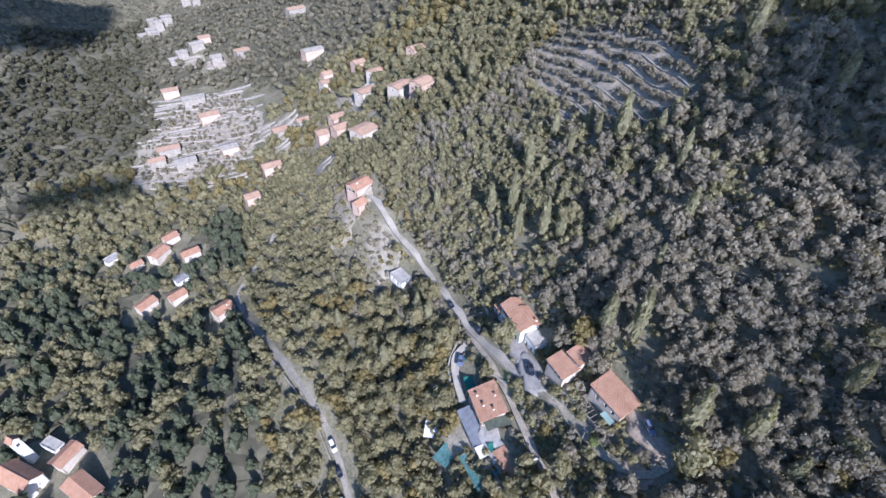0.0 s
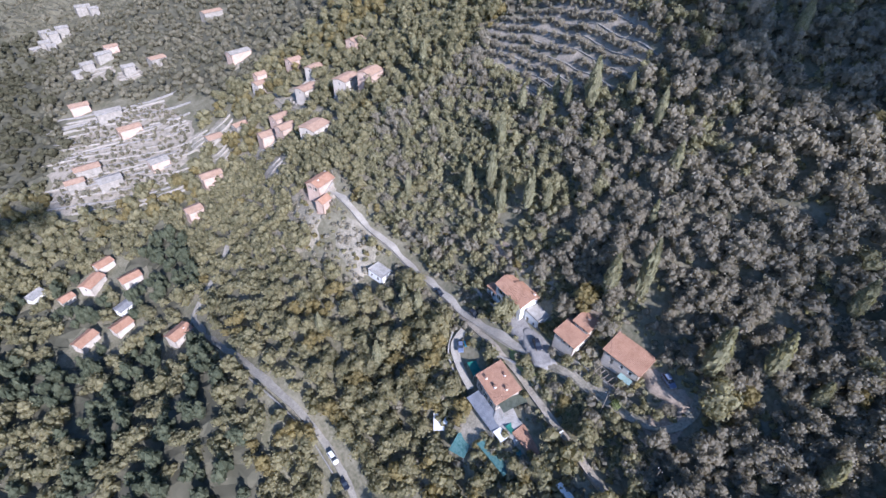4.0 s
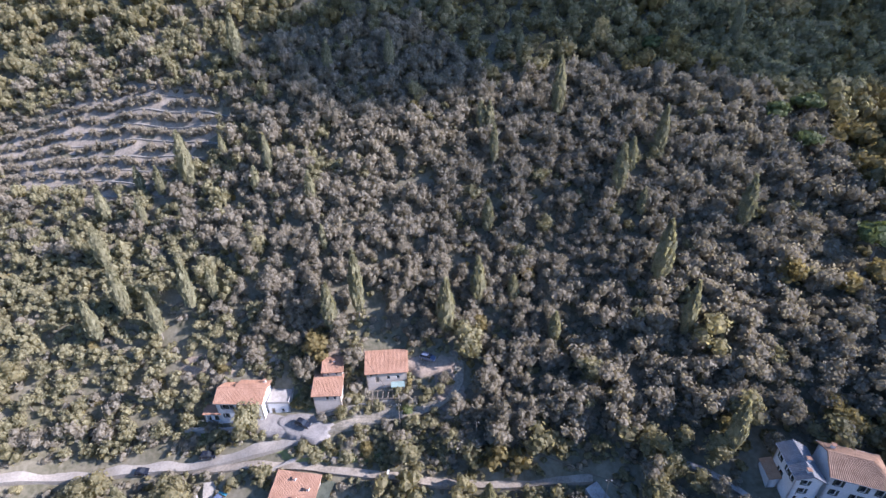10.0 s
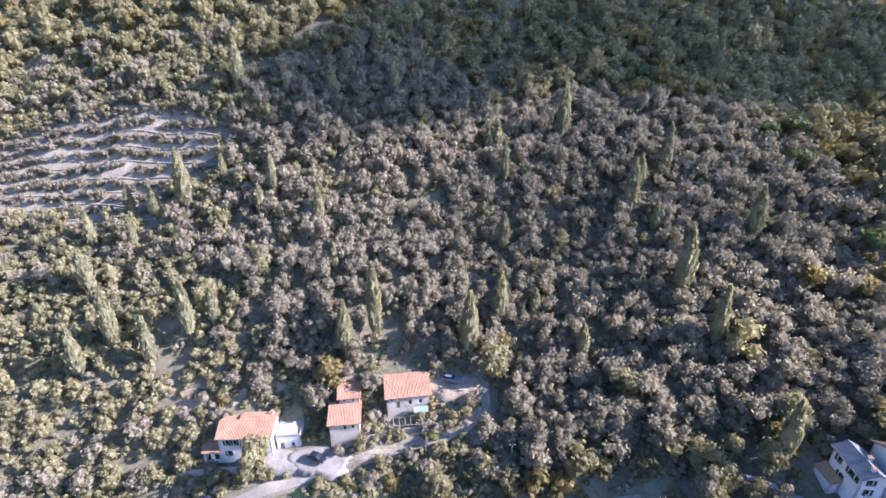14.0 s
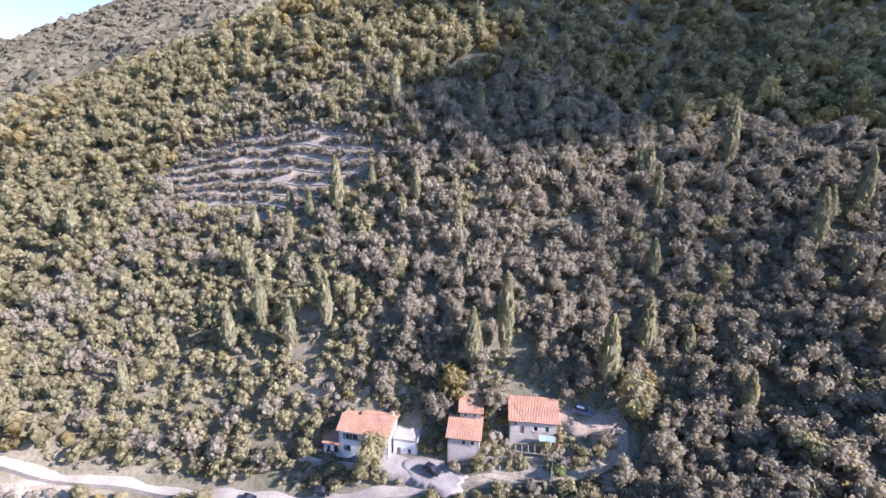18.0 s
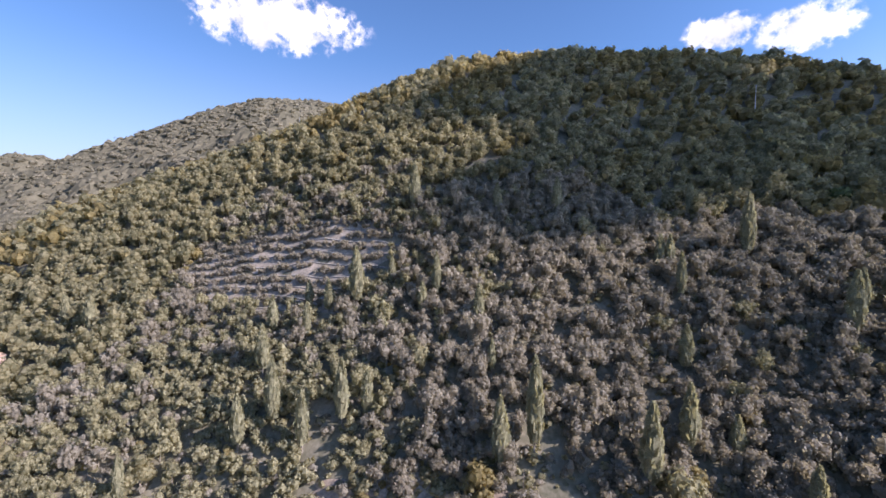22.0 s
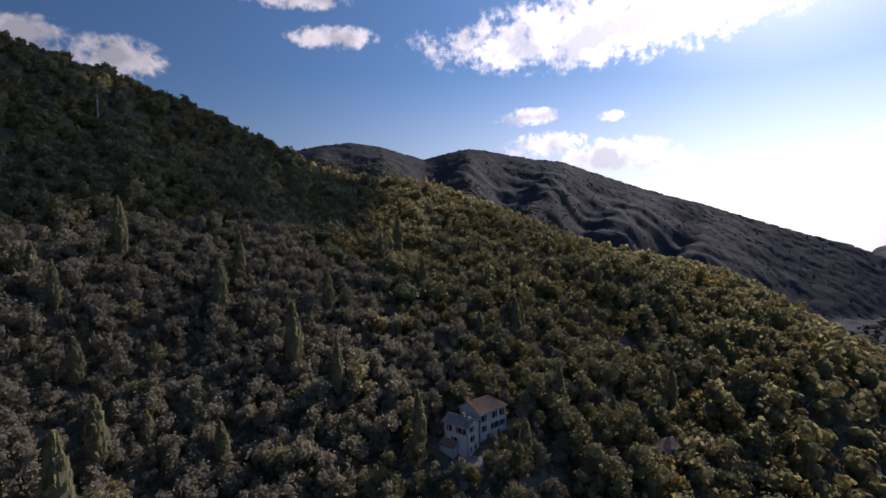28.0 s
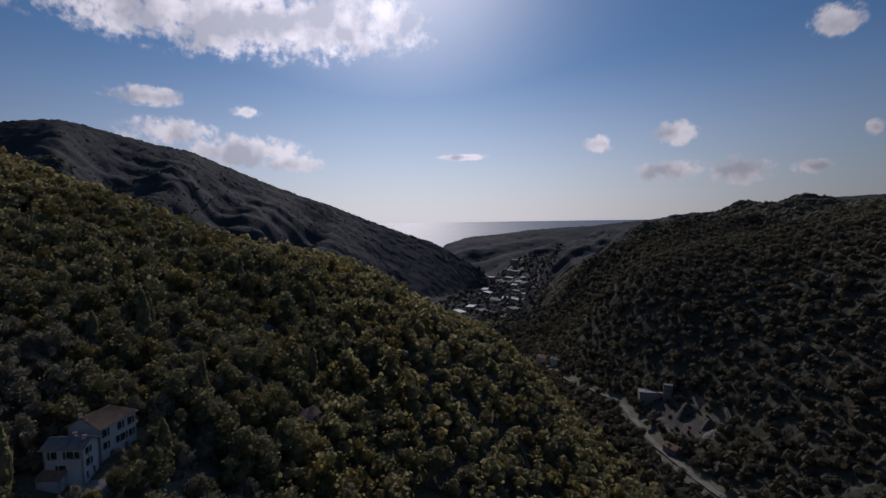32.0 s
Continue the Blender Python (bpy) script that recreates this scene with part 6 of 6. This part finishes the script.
autumn = wobble(p[:, 0], p[:, 1], 45, 8) + r.uniform(-0.8, 0.8, len(p)) + 0.003 * p[:, 0] > 0.78
grown = np.where(p[:, 0] > 60, 1.28, 1.0)
scatter("oak_wood", p[~autumn], OAKS, grown[~autumn] * r.uniform(2.0, 3.9, (~autumn).sum()), [M_OAK, M_BARK], "dense green oak wood on the hillside", "trees", 5)
scatter("autumn_wood", p[autumn], OAKS, grown[autumn] * r.uniform(1.9, 3.4, autumn.sum()), [M_AUTUMN, M_BARK], "yellowing and browning trees in the wood", "trees", 6)
middle = lambda x, y: (x > -330) & (x < 420) & (y > -140) & (y < 380) & ~((y > 330) & (x > -60) & (x < 200))
p = spread(-330, 420, -140, 380, 6.3, 15, lambda x, y: ~core(x, y) & middle(x, y) & free(x, y, 2) & seen(x, y) & ((x > -115) | (y > 30) | (wobble(x, y, 30, 26) > -0.9)))
fir = (p[:, 0] > -230) & (p[:, 0] < -40) & (p[:, 1] < 0) & (wobble(p[:, 0], p[:, 1], 40, 91) > -0.1)
scatter("fir_wood", p[fir], FIRS, r.uniform(2.4, 3.9, fir.sum()), [M_FIR, M_BARK], "dark firs on the slope below the lower road", "trees", 92)
church_side = ~fir & (p[:, 0] > -250) & (p[:, 0] < 60) & (p[:, 1] < 0) & (p[:, 1] > -140)
scatter("valley_oak_wood", p[church_side], OAKS, r.uniform(2.6, 4.2, church_side.sum()), [M_OAK, M_BARK], "green oaks on the slope below the lower road", "trees", 93)
p = p[~fir & ~church_side]
autumn = wobble(p[:, 0], p[:, 1], 70, 8) + r.uniform(-0.7, 0.7, len(p)) + 0.002 * p[:, 1] > 0.5
scatter("upper_wood", p[~autumn], SMALL, r.uniform(2.8, 5.0, (~autumn).sum()), [M_OAK, M_BARK], "dense oak wood on the upper slope", "trees", 16)
scatter("upper_autumn_wood", p[autumn], SMALL, r.uniform(3.0, 4.6, autumn.sum()), [M_AUTUMN, M_BARK], "browning trees on the upper slope", "trees", 17)
west_slope = lambda x, y: (x > -620) & (x <= -330) & (y > -190) & (y < 250)
p = spread(-620, -330, -190, 250, 8.4, 37, lambda x, y: west_slope(x, y) & free(x, y, 2) & seen(x, y))
dark = p[:, 1] + 20 * wobble(p[:, 0], p[:, 1], 60, 39) < -72
scatter("west_wood", p[~dark], LITTLE, r.uniform(3.0, 5.0, (~dark).sum()), [M_FARWOOD, M_BARK], "woods round the far village", "trees", 38)
scatter("west_evergreen_wood", p[dark], LITTLE, r.uniform(3.2, 5.2, dark.sum()), [M_EVERGREEN, M_BARK], "dark evergreen woods on the slope below the far village", "trees", 40)
right_slope = lambda x, y: (x > 120) & (x < 640) & (y > -470) & (y < -140)
p = spread(120, 640, -470, -140, 6.2, 27, lambda x, y: right_slope(x, y) & ~middle(x, y) & seen(x, y) & free(x, y, 2.5))
scatter("opposite_wood", p, LITTLE, r.uniform(3.4, 5.0, len(p)), [M_VALLEYWOOD, M_BARK], "dense wood on the slope across the valley", "trees", 28)


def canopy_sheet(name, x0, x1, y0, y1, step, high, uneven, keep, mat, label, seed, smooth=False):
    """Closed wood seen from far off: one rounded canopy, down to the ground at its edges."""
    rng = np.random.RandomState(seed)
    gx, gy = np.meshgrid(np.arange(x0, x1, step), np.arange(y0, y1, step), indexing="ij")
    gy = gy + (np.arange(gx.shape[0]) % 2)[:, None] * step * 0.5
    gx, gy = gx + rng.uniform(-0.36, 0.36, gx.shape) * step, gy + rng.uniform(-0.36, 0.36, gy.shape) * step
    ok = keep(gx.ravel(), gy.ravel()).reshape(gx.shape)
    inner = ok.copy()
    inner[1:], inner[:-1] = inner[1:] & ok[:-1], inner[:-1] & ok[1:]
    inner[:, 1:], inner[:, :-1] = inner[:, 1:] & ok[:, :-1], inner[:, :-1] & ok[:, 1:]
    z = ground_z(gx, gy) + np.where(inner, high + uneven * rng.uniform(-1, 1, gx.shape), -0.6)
    idx = np.arange(gx.size).reshape(gx.shape)
    f = np.stack([idx[:-1, :-1], idx[1:, :-1], idx[1:, 1:], idx[:-1, 1:]], -1)
    f = f[ok[:-1, :-1] & ok[1:, :-1] & ok[1:, 1:] & ok[:-1, 1:]]
    used, f = np.unique(f, return_inverse=True)
    verts = np.stack([gx, gy, z], -1).reshape(-1, 3)[used]
    return tagged(new(name, mesh_from(name, verts, f.reshape(-1, 4), mat, smooth)), label, "trees", kind="stuff")


# low dark green sheets that cover the pale ground between the trees
canopy_sheet("opposite_fill_sheet", 110, 660, -480, -120, 5.0, 2.6, 1.2, lambda x, y: right_slope(x, y) & seen(x, y) & free(x, y, 2.5), M_FARCANOPY, "low dark sheet filling gaps in the wood across the valley", 96)
canopy_sheet("valley_fill_sheet", 120, 425, -140, 30, 4.0, 1.1, 0.8, lambda x, y: middle(x, y) & free(x, y, 2.0), M_FARCANOPY, "low dark sheet filling gaps in the wood above the valley road", 97)
canopy_sheet("lower_fill_sheet", -250, 60, -140, 2, 4.0, 1.2, 0.9, lambda x, y: middle(x, y) & seen(x, y) & free(x, y, 2.0), M_FARCANOPY, "low dark sheet filling gaps in the wood below the lower road", 102)
canopy_sheet("west_fill_sheet", -640, -325, -195, 255, 5.0, 1.2, 0.9, lambda x, y: west_slope(x, y) & seen(x, y) & free(x, y, 3.0) & (((x + 330) / 66) ** 2 + ((y + 28) / 44) ** 2 > 1), M_FARCANOPY, "low dark sheet filling gaps in the woods round the far village", 101)
far_land = lambda x, y: ~middle(x, y) & ~right_slope(x, y) & ~west_slope(x, y) & seen(x, y) & free(x, y, 3) & (ground_z(x, y) > -240) & ~((y > 420) & (x > -60) & (x < 350))
canopy_sheet("far_wood", -860, 860, -660, 900, 4.4, 3.0, 2.2, far_land, M_HILLCANOPY, "distant wooded slopes of the valley", 8)
p = spread(-860, 860, -660, 900, 9.2, 7, far_land)
scatter("far_trees", p, TINY, r.uniform(3.8, 6.6, len(p)), [M_FARWOOD, M_BARK], "trees standing out of the distant woods", "trees", 9)


def hill_ring(x, y):
    rr, az = np.hypot(x, y), np.degrees(np.arctan2(x, y))
    return (rr > 700) & (rr < 1420) & (az > 30) & (az < 142) & ~((x < 800) & (y < 860) & (y > -640)) & (ground_z(x, y) > -235)


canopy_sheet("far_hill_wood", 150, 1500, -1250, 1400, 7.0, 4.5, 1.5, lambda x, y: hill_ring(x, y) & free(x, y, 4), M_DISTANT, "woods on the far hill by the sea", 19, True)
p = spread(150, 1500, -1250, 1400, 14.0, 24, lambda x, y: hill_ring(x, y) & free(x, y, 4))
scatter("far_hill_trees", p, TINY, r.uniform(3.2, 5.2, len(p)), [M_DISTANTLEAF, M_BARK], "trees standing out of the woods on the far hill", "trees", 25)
p = spread(640, 1480, -560, -20, 12.0, 22, lambda x, y: (ground_z(x, y) > -250) & (abs(y + 120 + 330 * (x - 690) / 760) < 130) & free(x, y, 0.5))
scatter("town_trees", p, LITTLE, r.uniform(3.6, 6.4, len(p)), [M_DISTANTLEAF, M_BARK], "dark trees between the houses of the valley town", "trees", 23)
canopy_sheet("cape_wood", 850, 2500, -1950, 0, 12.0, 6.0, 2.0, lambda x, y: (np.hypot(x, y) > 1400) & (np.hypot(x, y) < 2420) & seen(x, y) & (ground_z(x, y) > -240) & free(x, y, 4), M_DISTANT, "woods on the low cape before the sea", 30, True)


# ---- undergrowth ----
def open_ground(x, y, pad=0.5):
    ok = np.ones(len(x), bool)
    for line, wide in ROADS[:3] + ROADS[4:]:
        ok &= near_line(x, y, line) > wide / 2 + pad
    for cx, cy, rr in FOOT:
        ok &= np.hypot(x - cx, y - cy) > rr + 0.4
    for cx, cy, rx, ry in ((-35, 78.6, 8, 3), (-30, 77, 5.5, 3), (-20, 61.5, 6, 3.5), (70, 56.5, 7, 3), (1, 90, 5.5, 2.8), (-60, 92, 8, 2.2), (-25, 57.5, 7, 2.6), (-40, 62, 5, 4), (-24, 52, 3.5, 4)):
        ok &= ((x - cx) / rx) ** 2 + ((y - cy) / ry) ** 2 > 1
    return ok


BUSHES = [template(rng, 10, (1.1, 1.1, 0.9), 0.27, 0.45, 0, lobes=2) for _ in range(8)]
p = spread(-150, 120, 36, 172, 2.7, 51, lambda x, y: open_ground(x, y) & ~terraced(x, y) & (wobble(x, y, 14, 52) > -1.1))
tone = wobble(p[:, 0], p[:, 1], 22, 53) + r.uniform(-0.8, 0.8, len(p))
for name, pick, mat, label in (("olive_scrub", tone < 0.1, M_OLIVE, "grey-green bushes between the olive trees"), ("green_scrub", (tone >= 0.1) & (tone < 1.0), M_OAK, "green bushes and brambles between the trees"), ("dry_scrub", tone >= 1.0, M_AUTUMN, "dry yellow bushes between the trees")):
    scatter(name, p[pick], BUSHES, r.uniform(0.8, 1.8, pick.sum()), [mat, M_BARK], label, "bushes", 54)
p = spread(-62, 46, 48, 97, 1.6, 81, lambda x, y: open_ground(x, y, 0.25) & (wobble(x, y, 9, 82) > -0.5))
tone = wobble(p[:, 0], p[:, 1], 12, 83) + r.uniform(-0.9, 0.9, len(p))
for name, pick, mat, label in (("garden_olive_scrub", tone < -0.5, M_OLIVE, "grey-green low bushes round the houses"), ("garden_green_scrub", (tone >= -0.5) & (tone < 0.1), M_OAK, "green low bushes and brambles round the houses"),
                               ("garden_bright_scrub", (tone >= 0.1) & (tone < 1.3), M_SCRUB, "yellow-green low bushes round the houses"), ("garden_dry_scrub", tone >= 1.3, M_AUTUMN, "dry brown bushes round the houses")):
    scatter(name, p[pick], BUSHES, r.uniform(0.55, 1.25, pick.sum()), [mat, M_BARK], label, "bushes", 84)
p = spread(-400, -265, -80, 30, 3.4, 61, lambda x, y: (((x + 330) / 66) ** 2 + ((y + 28) / 44) ** 2 < 1) & (wobble(x, y, 20, 62) > -0.6))
scatter("village_scrub", p, BUSHES, r.uniform(0.9, 2.2, len(p)), [M_FARWOOD, M_BARK], "bushes on the village terraces", "bushes", 63)

# ---- garden shrubs round the houses ----
SHRUBS = {m.name: [tree_kind(rng, 90, (1.1, 1.1, 0.95), 0.15, 0.6, 0.06, m, lobes=4) for _ in range(3)] for m in (M_OAK, M_SCRUB, M_AUTUMN, M_OLIVE)}
p = spread(-60, 12, 50, 96, 1.9, 71, lambda x, y: open_ground(x, y, 0.3) & (((y > 70) & (y < 79) & (x > -58)) | ((x > -19) & (x < 5) & (y > 79) & (y < 86)) | ((x > -50) & (y < 60) & (x < 4)) | ((y > 80) & (x < -26) & (x > -33)) | ((y > 85.5) & (y < 92) & (x < -27) & (x > -58)) | ((y > 85) & (x < -15.5) & (x > -20))))
for x, y in p[:330]:
    pick = r.uniform()
    m, label = (M_OAK, "rounded green garden shrub on the bank") if pick < 0.4 else (M_SCRUB, "bright yellow-green garden shrub on the bank") if pick < 0.72 else (M_OLIVE, "grey-green garden shrub on the bank") if pick < 0.88 else (M_AUTUMN, "browning garden shrub on the bank")
    t = plant("shrub", SHRUBS[m.name][r.randint(3)], x, y, r.uniform(0.7, 1.8), r.uniform(0, 6.28), label, "garden shrubs")
    tagged(t, label, "shrub", "garden shrubs")
p = spread(222, 296, -208, -176, 3.6, 98, lambda x, y: (((x - 258) / 33) ** 2 + ((y + 192) / 13) ** 2 < 1.1) & (wobble(x, y, 14, 99) > 0.05) & (near_line(x, y, ROADS[3][0]) > 5))
scatter("quarry_scrub", p, BUSHES, r.uniform(0.9, 1.9, len(p)), [M_EVERGREEN, M_BARK], "dark bushes overgrowing the quarry floor", "bushes", 100)
